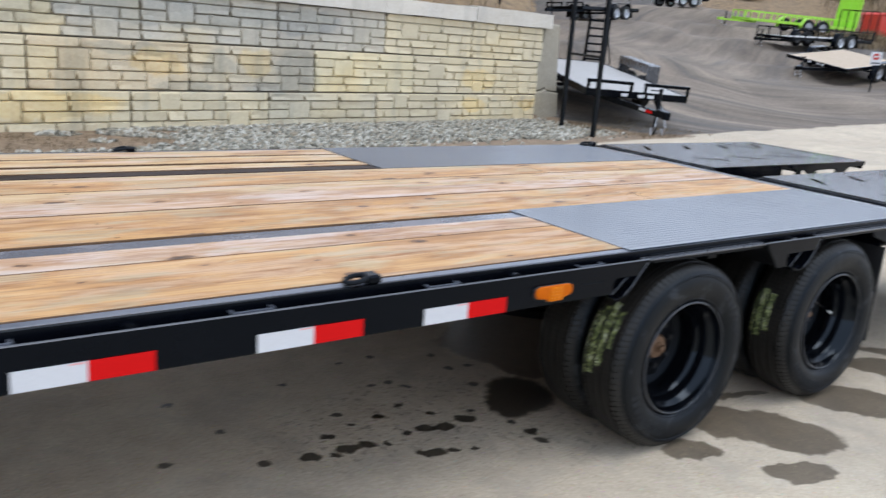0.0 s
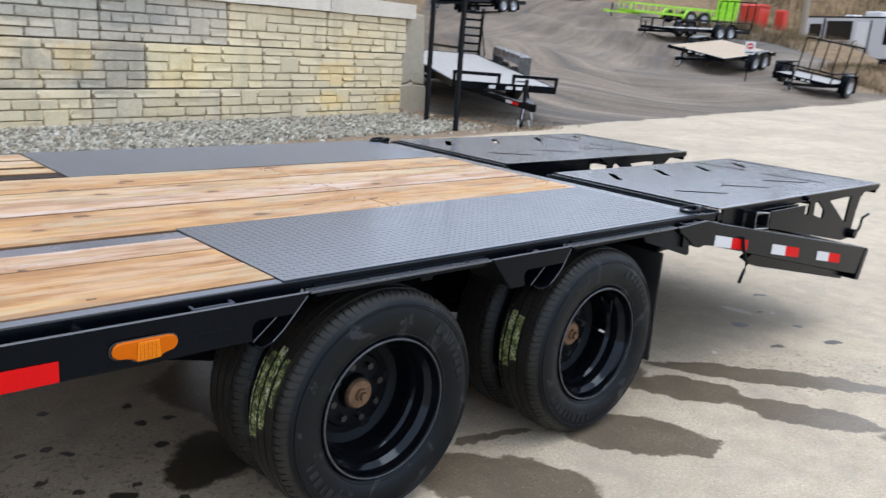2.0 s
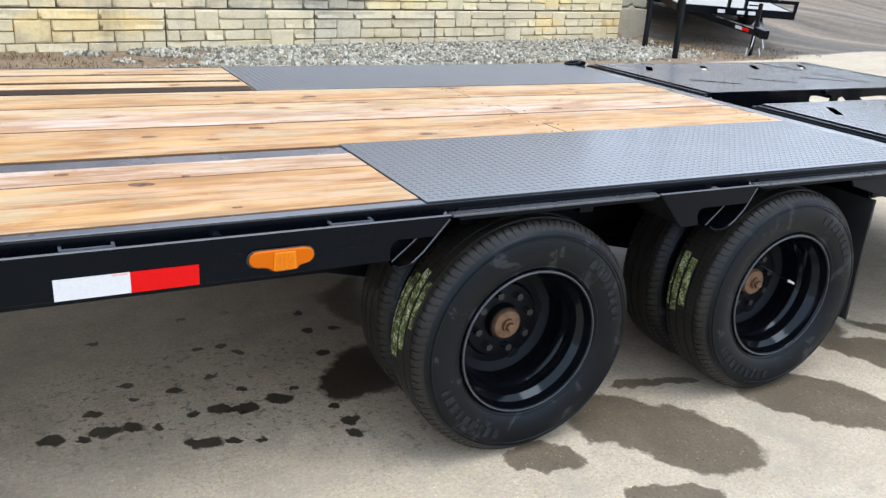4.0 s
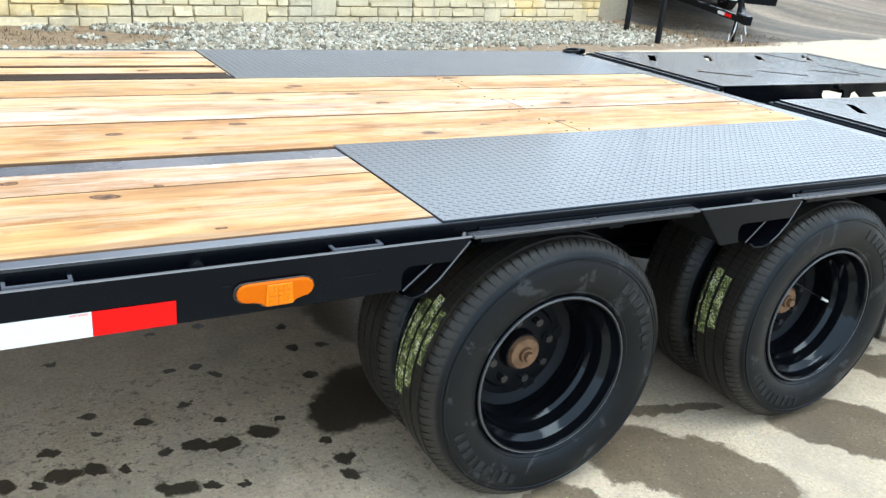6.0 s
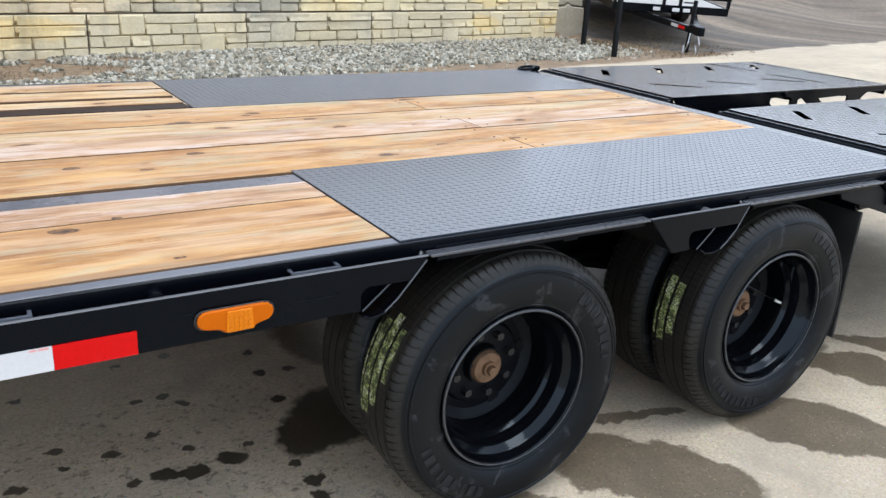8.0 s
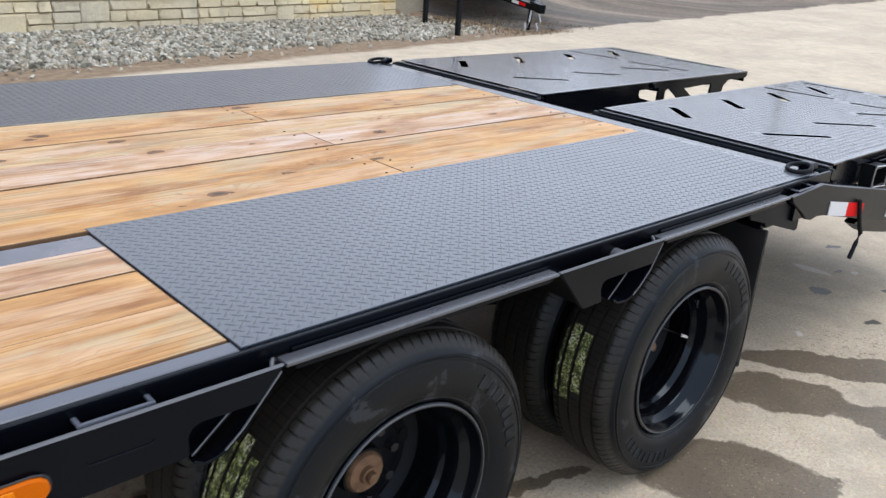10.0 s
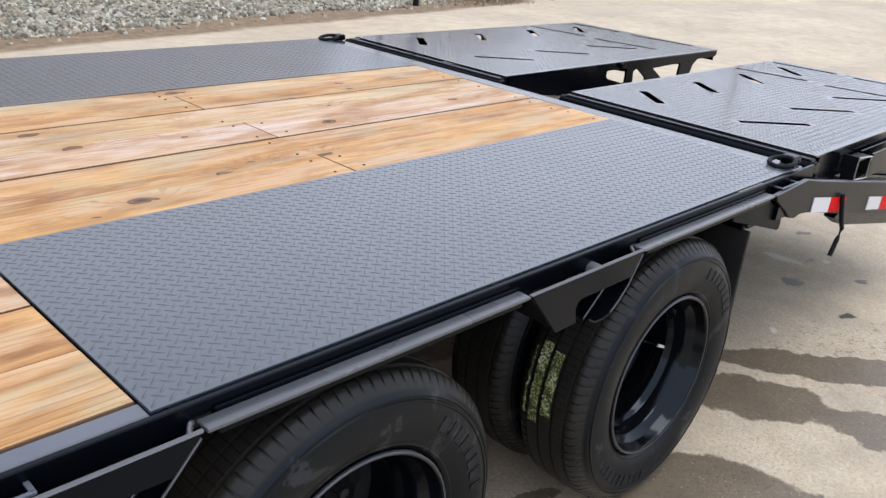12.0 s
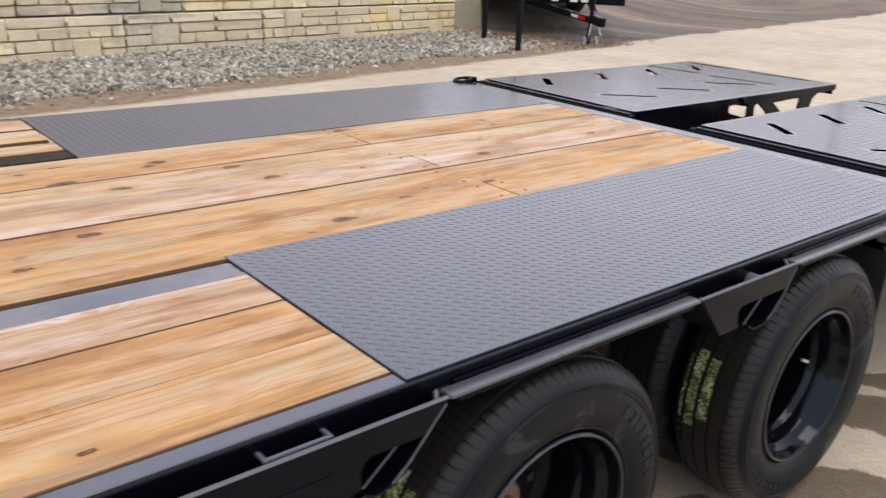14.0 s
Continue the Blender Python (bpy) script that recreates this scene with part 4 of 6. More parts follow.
# ---- ramps, folded flat over the dovetail ----
def folding_ramp(x, y):
    """x, y: the hinge corner of the tread; 1.88 m long, 0.99 m wide."""
    L, W, top = 1.88, 0.99, DECK
    ob = t_part("ramp", boxed(x - 0.01, x + 0.03, y, y + W, top - 0.05, top - 0.005, 0.004), black, "black tread-plate flip-over ramp with slots")

    def slot(a, b, w):
        a, b = Vector(a), Vector(b)
        d = (b - a).normalized() * w
        n = Vector((-d.y, d.x))
        return [tuple(a + n), tuple(a - n), tuple(b - n), tuple(b + n)]
    holes = []
    for k in range(4):
        q = 0.44 * k
        holes.append(slot((x + 0.215 + q, y + 0.69), (x + 0.35 + q, y + 0.86), 0.02))
    for k in range(3):
        q = 0.445 * k
        holes.append(slot((x + 0.24 + q, y + 0.375), (x + 0.47 + q, y + 0.205), 0.017))
    for a, b, c, d in ((1.40, 0.52, 1.47, 0.15), (1.37, 0.955, 1.43, 0.61), (1.79, 0.95, 1.82, 0.62), (1.80, 0.53, 1.84, 0.14)):
        holes.append(slot((x + a, y + b), (x + c, y + d), 0.017))
    bm = prism(bmesh.new(), [(x + 0.032, y), (x + L, y), (x + L, y + W), (x + 0.032, y + W)], "z", top - 0.005, top + 0.001, holes)
    plate = part("ramp_tread", bm, ramp_paint, ob)
    skip = [((h[0][0] + h[1][0]) / 2, (h[0][1] + h[1][1]) / 2, (h[2][0] + h[3][0]) / 2, (h[2][1] + h[3][1]) / 2) for h in holes]
    tagged(part("lug_pattern", lug_field(x + 0.04, x + L - 0.01, y + 0.01, y + W - 0.01, top + 0.001, 0.028, skip, 0.0008), ramp_paint, plate), kind="stuff")
    # deep cut-out side plates that become the ramp's legs
    low = top - 0.006
    side = [(x + 0.06, low), (x + 0.06, 0.74), (x + 0.42, 0.70), (x + 1.45, 0.515), (x + 1.56, 0.52), (x + 1.575, 0.58), (x + 1.59, 0.67), (x + 1.625, 0.755), (x + 1.67, 0.783), (x + 1.86, 0.785), (x + L, 0.795), (x + L, low)]
    cut = [[(x + 0.79, 0.784), (x + 0.95, 0.786), (x + 0.965, 0.775), (x + 0.965, 0.715), (x + 0.95, 0.709), (x + 0.80, 0.745), (x + 0.785, 0.76)],
           [(x + 1.025, 0.765), (x + 1.06, 0.777), (x + 1.155, 0.72), (x + 1.155, 0.68), (x + 1.14, 0.673), (x + 1.03, 0.70)],
           [(x + 1.21, 0.766), (x + 1.48, 0.775), (x + 1.49, 0.765), (x + 1.47, 0.625), (x + 1.455, 0.62)]]
    for yy in (y, y + W - 0.012):
        part("ramp_leg", prism(bmesh.new(), side, "y", yy, yy + 0.012, cut), black, ob)
    for q in (0.45, 0.95, 1.45):
        part("crossbar", boxed(x + q, x + q + 0.05, y + 0.013, y + W - 0.013, top - 0.055, top - 0.006, 0.003), black, ob)
    part("ramp_end", boxed(x + L - 0.012, x + L, y + 0.013, y + W - 0.013, top - 0.06, top - 0.006, 0.002), black, ob)
    part("hinge_tube", rod(bmesh.new(), (x + 0.0, y - 0.02, top - 0.03), (x + 0.0, y + W + 0.02, top - 0.03), 0.02, 12), black, ob, smooth=True)
    part("rest_foot", rod(bmesh.new(), (x + 1.57, y - 0.03, 0.545), (x + 1.57, y + W, 0.545), 0.028, 14), black, ob, smooth=True)
    part("stop_bolt", rod(bmesh.new(), (x + 0.9, y - 0.02, 0.803), (x + 0.9, y - 0.001, 0.803), 0.013, 10), black, ob)
    part("end_pin", rod(bmesh.new(), (x + L + 0.0005, y + 0.03, 0.80), (x + L + 0.03, y + 0.03, 0.80), 0.012, 8), black, ob)
    part("pull_hook", tube(bmesh.new(), [(x + 1.62, y - 0.012, 0.54), (x + 1.66, y - 0.012, 0.57), (x + 1.68, y - 0.012, 0.63), (x + 1.76, y - 0.012, 0.645)], 0.008), black, ob)
    return ob


ramp_near = folding_ramp(1.93, 0.075)
ramp_far = folding_ramp(1.90, 2 * MID - 0.075 - 0.99 + 0.02)
for far in (False, True):
    m = lambda y: 2 * MID - y if far else y
    bm = bmesh.new()
    y0, y1 = sorted((m(0.02), m(0.065)))
    box(bm, 2.20, 2.205, y0, y1, 0.715, 0.795)
    box(bm, 2.325, 2.33, y0, y1, 0.70, 0.78)
    box(bm, 2.206, 2.324, y0, y1, 0.71, 0.715)
    box(bm, 2.206, 2.324, y0, y1, 0.778, 0.783)
    bracket = t_part("ramp_bracket", bm, side_paint)
    # bright tube stands for the highlight on the glossy black bracket's edges
    part("bracket_rim", tube(bmesh.new(), [(2.202, m(0.0175), 0.793), (2.328, m(0.0175), 0.78), (2.328, m(0.0175), 0.703), (2.202, m(0.0175), 0.715)], 0.003, 6, True), zinc, bracket, "bright tube drawn as the bracket's edge highlight")
    bm = bmesh.new()
    box(bm, 2.35, 2.72, y0, y0 + 0.006, 0.70, 0.785)
    box(bm, 2.35, 2.72, y1 - 0.006, y1, 0.70, 0.785)
    box(bm, 2.35, 2.72, y0 + 0.0065, y1 - 0.0065, 0.70, 0.706)
    sheen_top(t_part("ramp_support", bm, black))
    t_part("pin_lever", tube(bmesh.new(), [(2.06, m(-0.004), 0.695), (2.068, m(-0.012), 0.64), (2.088, m(-0.014), 0.6), (2.118, m(-0.014), 0.565), (2.1, m(-0.014), 0.53), (2.07, m(-0.014), 0.475)], 0.008), black_flat, "bent steel pin lever")
t_part("dovetail_deck", prism(bmesh.new(), [(1.86, 0.735), (3.56, 0.42), (3.56, 0.41), (1.86, 0.725)], "y", 0.102, 2 * MID - 0.102), black)
t_part("rear_bumper", prism(bmesh.new(), [(3.505, 0.28), (3.56, 0.27), (3.63, 0.45), (3.60, 0.461), (3.58, 0.455)], "y", 0.0, 2 * MID, bevel=0.003), black)


# ---- wheels ----
TYRE_W = 0.194
HUB_Z = 0.372
# the five ribs of the tread: from, to, radius
RIBS = ((0.026, 0.036, 0.3735), (0.044, 0.074, 0.376), (0.081, 0.113, 0.377), (0.120, 0.150, 0.376), (0.158, 0.168, 0.3735))


def tyre_profile():
    """(r, y, how deep the shoulder cuts go) from the outer bead to the inner one."""
    pts = [
        (0.218, 0.022, 0), (0.226, 0.011, 0), (0.234, 0.003, 0), (0.240, -0.002, 0), (0.243, -0.0015, 0), (0.250, -0.006, 0), (0.264, -0.011, 0), (0.282, -0.0150, 0),
        (0.299, -0.016, 0), (0.316, -0.0145, 0), (0.327, -0.0115, 0), (0.3285, -0.0135, 0), (0.3325, -0.013, 0), (0.334, -0.009, 0), (0.3375, -0.008, 0), (0.339, -0.0095, 0),
        (0.342, -0.008, 0), (0.3445, -0.004, 0), (0.350, 0.0005, 0.0), (0.357, 0.0065, 0.25), (0.364, 0.013, 0.6), (0.3695, 0.0195, 1),
    ]
    tread = []
    for k, (a, b, r) in enumerate(RIBS):
        c = 1 if k in (0, 4) else 0.0
        tread += [(r, a, c), (r, b, c)]
        if k < 4:
            tread += [(0.366, b + 0.0015, 0), (0.366, RIBS[k + 1][0] - 0.0015, 0)]
    return pts + tread + [(r, TYRE_W - y, c) for r, y, c in reversed(pts)]


def tyre_mesh():
    """The tyre, with notched shoulders, pressed flat where it stands."""
    bm = bmesh.new()
    profile, rings = tyre_profile(), []
    notches = 96
    turns = [(k + f, deep) for k in range(notches) for f, deep in ((0.0, 0), (0.4, 0), (0.78, 0), (0.81, 1), (0.96, 1), (0.99, 0))]
    for turn, deep in turns:
        a = 2 * math.pi * turn / notches
        c, s = math.cos(a), math.sin(a)
        rings.append([bm.verts.new(((r - 0.0045 * q * deep) * c, y, max((r - 0.0045 * q * deep) * s, -HUB_Z + 0.0005))) for r, y, q in profile])
    for a, b in zip(rings, rings[1:] + rings[:1]):
        for j in range(len(profile) - 1):
            bm.faces.new((a[j], a[j + 1], b[j + 1], b[j]))
    return mesh_of("tyre", bm, rubber, True)


TYRE = tyre_mesh()


RIM = [(0.224, 0.016), (0.230, 0.010), (0.229, 0.001), (0.2245, -0.003), (0.2195, -0.001), (0.2165, 0.006), (0.2135, 0.026), (0.2105, 0.031), (0.197, 0.045), (0.1945, 0.050), (0.1915, 0.078), (0.189, 0.084), (0.1815, 0.093), (0.1795, 0.099), (0.177, 0.165), (0.20, 0.185), (0.214, 0.19)]


def wheel(x, y, out, outer):
    """y: the outer face of the wheel, out: -1 towards the near side, +1 the far side."""
    turn = Matrix.Identity(4) if out < 0 else Matrix.Rotation(math.pi, 4, "Z")
    w = t_part("wheel", lathe(bmesh.new(), [(0.177, 0.166), (0.165, 0.172), (0.15, 0.181), (0.128, 0.178), (0.122, 0.168), (0.118, 0.166), (0.06, 0.166), (0.055, 0.14), (0.0505, 0.14)], 40), black_flat, "black steel dual wheel", True)
    w.matrix_basis = Matrix.Translation((x, y, HUB_Z)) @ turn
    w.matrix_parent_inverse = Matrix.Translation(-trailer.location)
    tyre = tagged(new("tyre", TYRE), "worn black rubber tyre")
    tyre.parent = w
    rim = part("rim", lathe(bmesh.new(), RIM, 56), rim_paint, w, "black enamelled deep rim", True)
    part("flange_edge", lathe(bmesh.new(), [(0.2275, -0.0015), (0.2265, -0.0032), (0.2245, -0.0042), (0.2225, -0.0032)], 56), flange_paint, rim, "worn bright flange edge", True)
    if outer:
        cap = part("hub_cap", lathe(bmesh.new(), [(0.001, 0.118), (0.02, 0.118), (0.022, 0.128), (0.044, 0.13), (0.05, 0.138), (0.05, 0.16)], 20), rust, w, "rusty brown hub cap", True)
        part("hub_nut", lathe(bmesh.new(), [(0.001, 0.104), (0.013, 0.104), (0.0145, 0.108), (0.0145, 0.119)], 6), rust, cap)
        for k in range(8):
            a = 2 * math.pi * (k + 0.3) / 8
            px, pz = 0.092 * math.cos(a), 0.092 * math.sin(a)
            part("lug_nut", rod(bmesh.new(), (px, 0.145, pz), (px, 0.1655, pz), 0.012, 6), nut_steel, w)
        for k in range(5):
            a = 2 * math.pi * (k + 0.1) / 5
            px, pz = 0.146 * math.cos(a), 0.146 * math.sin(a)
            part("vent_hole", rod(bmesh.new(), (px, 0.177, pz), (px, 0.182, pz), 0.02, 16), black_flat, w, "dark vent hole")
    return w


wheels = []
for x in (0.0, 1.049):
    for far in (False, True):
        out = 1 if far else -1
        for k, off in enumerate((0.006, 0.25)):
            y = 2 * MID - off if far else off
            wheels.append(wheel(x, y, out, k == 0))


# what is left of the paper labels on the two near tyres' treads
def label_material():
    m, t, b = material("torn tyre label")
    p = place(t)
    n = grain(t, place(t, (1.0, 1.0, 1.0)), 38.0, 6.0, 0.75)
    f = grain(t, p, 190.0, 3.0)
    c = ramp(t, n, (0.38, (0.015, 0.016, 0.012)), (0.45, (0.1, 0.13, 0.03)), (0.51, (0.34, 0.4, 0.12)), (0.58, (0.58, 0.62, 0.36)), (0.66, (0.8, 0.8, 0.72)))
    c = mix(t, ramp(t, f, (0.44, grey(0)), (0.58, grey(1))), c, (0.03, 0.035, 0.02))
    t.links.new(c, b.inputs["Base Color"])
    b.inputs["Roughness"].default_value = 0.7
    bump(t, b, n, 0.6, 0.004)
    return m


label_mat = label_material()
# rib, part of its width that is covered from, upper and lower angle
LABELS = (((1, 0.2, 146, 168), (2, 0.0, 142, 180), (3, 0.0, 146, 186), (4, 0.0, 150, 188)), ((2, 0.0, 157, 183), (3, 0.0, 155, 188), (4, 0.0, 158, 186)))
rag = random.Random(8)
for w, strips in zip((wheels[0], wheels[4]), LABELS):
    for rib, bare, a0, a1 in strips:
        y0, y1, r = RIBS[rib]
        y0, r = y0 + (y1 - y0) * bare, r + 0.0012
        bm = bmesh.new()
        prev = None
        for i in range(25):
            a = radians(a0 + (a1 - a0) * i / 24)
            l, q = y0 + rag.uniform(0.0, 0.005), y1 - rag.uniform(0.0, 0.005)
            row = [bm.verts.new((r * math.cos(a), y, r * math.sin(a))) for y in (l, q)]
            low = [bm.verts.new(((r - 0.001) * math.cos(a), y, (r - 0.001) * math.sin(a))) for y in (l - 0.0004, q + 0.0004)]
            if prev:
                bm.faces.new((prev[0], prev[1], row[1], row[0]))
                bm.faces.new((prev[0], row[0], low[0], prev[2]))
                bm.faces.new((prev[1], prev[3], low[1], row[1]))
            prev = (*row, *low)
        part("tread_label", bm, label_mat, w, "torn yellow-green paper label")
st = part("valve_stem", tube(bmesh.new(), [(-0.03, 0.16, 0.09), (0.01, 0.10, 0.066), (0.08, 0.096, 0.03), (0.15, 0.094, -0.004)], 0.003), rim_paint, wheels[4])
part("valve_cap", rod(bmesh.new(), (0.13, 0.094, 0.0055), (0.165, 0.093, -0.011), 0.0045, 8), white_paint, st, "pale valve cap")

# worn raised lettering on the two near tyres, too scuffed to read
for n, w in enumerate((wheels[0], wheels[4])):
    bm = bmesh.new()
    for start, count in ((8, 8), (200, 9)):
        for k in range(count):
            a = radians(start + 6.2 * k + 15 * n)
            m = Matrix.Rotation(-a, 4, "Y") @ Matrix.Translation((0.297, -0.0163, 0)) @ Matrix.Diagonal((0.03, 0.0016, 0.021 if k % 3 else 0.012, 1))
            bmesh.ops.create_cube(bm, size=1.0, matrix=m)
    tagged(part("sidewall_lettering", bm, letter_rubber, w, "scuffed raised lettering bars"), kind="stuff")


# ---- retaining wall ----
ROWS_Z = ((-0.14, 0.49), (0.49, 1.12), (1.12, 1.76))
BLOCK = 2.07
wall = thing("retaining_wall", "buff split-face block retaining wall with recessed joints", "wall", kind="structure")
wall.matrix_world = Matrix.Translation(WALL_0) @ Matrix.Rotation(WALL_K, 4, "Z")
rng = random.Random(5)


def w_part(name, bm, mat, label="", parent=None):
    """A part of the wall, in its own axes: x along, y into the bank, z up."""
    return part(name, bm, mat, parent or wall, label)


# rough stone faces, shared between the stones
def stone_mesh(k, mat):
    bm = bmesh.new()
    r = random.Random(100 + k)
    n = 4
    grid = []
    for j in range(n + 1):
        row = []
        for i in range(n + 1):
            u, v = i / n - 0.5, j / n - 0.5
            rim = i in (0, n) or j in (0, n)
            y = 0.0 if rim else -1.0 + r.uniform(-0.45, 0.3)
            row.append(bm.verts.new((u + r.uniform(-0.004, 0.004) if rim else u + r.uniform(-0.05, 0.05), y, v + r.uniform(-0.008, 0.008) if rim else v + r.uniform(-0.05, 0.05))))
        grid.append(row)
    # draw the inner ring out to the edge, so that the face is full and the arris crisp
    for j in range(n + 1):
        for i in range(n + 1):
            co = grid[j][i].co
            if 0 < i < n and 0 < j < n:
                if i in (1, n - 1):
                    co.x = math.copysign(0.465 + r.uniform(-0.012, 0.012), co.x)
                if j in (1, n - 1):
                    co.z = math.copysign(0.42 + r.uniform(-0.02, 0.02), co.z)
    for j in range(n):
        for i in range(n):
            bm.faces.new((grid[j][i], grid[j][i + 1], grid[j + 1][i + 1], grid[j + 1][i]))
    me = mesh_of("stone", bm, mat)
    for f in me.polygons:
        f.use_smooth = True
    me.set_sharp_from_angle(angle=radians(55))
    return me


STONES = {tone: [stone_mesh(k, mat) for k in range(6)] for tone, mat in wall_stones.items()}
# the blocks' casts from the wall's end on, row by row from the foot
TONES = (("cream", "cream", "pale", "cream", "cream", "cream"), ("cream", "cream", "yellow", "mixed", "peach", "cream"), ("cream", "cream", "grey", "grey", "grey", "grey"))
EDGE = 9.06


# the two moulds that the blocks were cast in: courses from the top, then each stone's span
COURSES = (0.0, 0.19, 0.40, 0.62, 0.81, 1.0)
MOULD_A = (
    ((0.0, 0.3), (0.3, 0.62), (0.62, 1.0)),
    ((0.0, 0.17), (0.36, 0.62), (0.62, 1.0)),
    ((0.0, 0.17), (0.36, 0.47), (0.47, 0.70), (0.70, 0.87), (0.87, 1.0)),
    ((0.0, 0.12), (0.12, 0.27), (0.27, 0.55), (0.55, 0.71), (0.86, 1.0)),
    ((0.0, 0.3), (0.3, 0.52), (0.52, 0.71), (0.86, 1.0)),
)
MOULD_B = (
    ((0.0, 0.18), (0.33, 0.65), (0.65, 1.0)),
    ((0.0, 0.18), (0.33, 0.49), (0.49, 0.66), (0.66, 0.78), (0.78, 0.92), (0.92, 1.0)),
    ((0.0, 0.08), (0.08, 0.24), (0.24, 0.36), (0.36, 0.57), (0.57, 0.68), (0.85, 1.0)),
    ((0.0, 0.21), (0.21, 0.37), (0.37, 0.68), (0.85, 1.0)),
    ((0.0, 0.17), (0.17, 0.3), (0.3, 0.52), (0.52, 0.62), (0.62, 0.78), (0.78, 1.0)),
)
# the squares that rise through two courses: span, first course
SQUARES = {0: ((0.17, 0.36, 1), (0.71, 0.86, 3)), 1: ((0.18, 0.33, 0), (0.68, 0.85, 2))}


def courses(width, high, mould):
    """The ashlar of one block: (x, z, w, h) of each stone, z from the foot."""
    spans = [(a, b, COURSES[c], COURSES[c + 1]) for c, row in enumerate((MOULD_A, MOULD_B)[mould]) for a, b in row]
    spans += [(a, b, COURSES[c], COURSES[c + 2]) for a, b, c in SQUARES[mould]]
    return [(a * width, (1 - v) * high, (b - a) * width, (v - u) * high) for a, b, u, v in spans]


pieces = []
for row, (z0, z1) in enumerate(ROWS_Z):
    lean = 0.045 * row
    start = EDGE - (0.25 - 0.09 * row if row != 1 else 0.18)
    spans = [(start - BLOCK * (0.63 if row == 1 else 1.0), start)]
    while spans[-1][0] > -10:
        spans.append((spans[-1][0] - BLOCK, spans[-1][0]))
    for k, (a, b) in enumerate(spans):
        w_part("wall_block", boxed(a + 0.006, b - 0.006, lean + 0.035, lean + 0.6, z0 + 0.004, z1 - 0.004), joint_stone)
        whole = b - BLOCK
        for x, z, w, h in courses(BLOCK - 0.012, z1 - z0 - 0.01, 1 if (row, k) in ((2, 2), (0, 0), (0, 1), (0, 3)) else 0):
            x0, x1 = max(whole + 0.006 + x, a + 0.006), whole + 0.006 + x + w
            if x1 - x0 > 0.04:
                pieces.append(((x0 + x1) / 2, lean + 0.0345, z0 + 0.005 + z + h / 2, x1 - x0 - rng.uniform(0.008, 0.014), h - rng.uniform(0.007, 0.012), TONES[row][min(k, 5)]))
pieces.sort(key=lambda p: abs(p[0] - 4.0))
far_bm = bmesh.new()
for i, (x, y, z, w, h, tone) in enumerate(pieces):
    me = STONES[tone][rng.randrange(6)]
    d = rng.uniform(0.022, 0.036)
    if z + h / 2 < 0.0:
        continue
    if i < 300:
        ob = new("stone", me)
        ob.parent = wall
        ob.location = (x, y, z)
        ob.scale = (w * rng.choice((-1, 1)), d, h)
    else:
        base = len(far_bm.verts)
        far_bm.from_mesh(me)
        far_bm.verts.ensure_lookup_table()
        for v in far_bm.verts[base:]:
            v.co = Vector((x + v.co.x * w, y + v.co.y * d, z + v.co.z * h))
tagged(w_part("more_stones", far_bm, wall_stones["cream"]), kind="stuff")

# cap stones, uneven lengths of cast concrete
cx = 9.15
for k in range(9):
    w = (2.23, 2.14, 2.07, 2.1)[k % 4]
    bm = boxed(cx - w + 0.006, cx - 0.006, 0.025, 0.72, 1.762, 2.0 + 0.03 * (k == 0), 0.0)
    bmesh.ops.subdivide_edges(bm, edges=bm.edges, cuts=5, use_grid_fill=True)
    for v in bm.verts:
        q = noise.noise_vector(Vector((v.co.x * 3 + k * 9, v.co.y * 3, v.co.z * 5)))
        v.co += Vector((0, q.y * 0.014, q.z * 0.012))
    w_part("cap_stone", bm, cap_stone)
    cx -= w

# the tapered concrete pillar at the wall's end, in two lifts with a notch
bm = prism(bmesh.new(), [(8.80, 0.0), (9.72, 0.0), (9.66, 0.52), (9.3, 0.55), (9.22, 0.60), (9.14, 0.55), (8.84, 0.53)], "y", 0.1, 0.75, bevel=0.02)
w_part("pillar_base", bm, pillar_stone)
bm = prism(bmesh.new(), [(8.86, 0.56), (9.14, 0.57), (9.22, 0.63), (9.3, 0.57), (9.66, 0.54), (9.55, 1.86), (9.08, 1.87)], "y", 0.14, 0.72, bevel=0.02)
w_part("pillar_shaft", bm, pillar_stone)


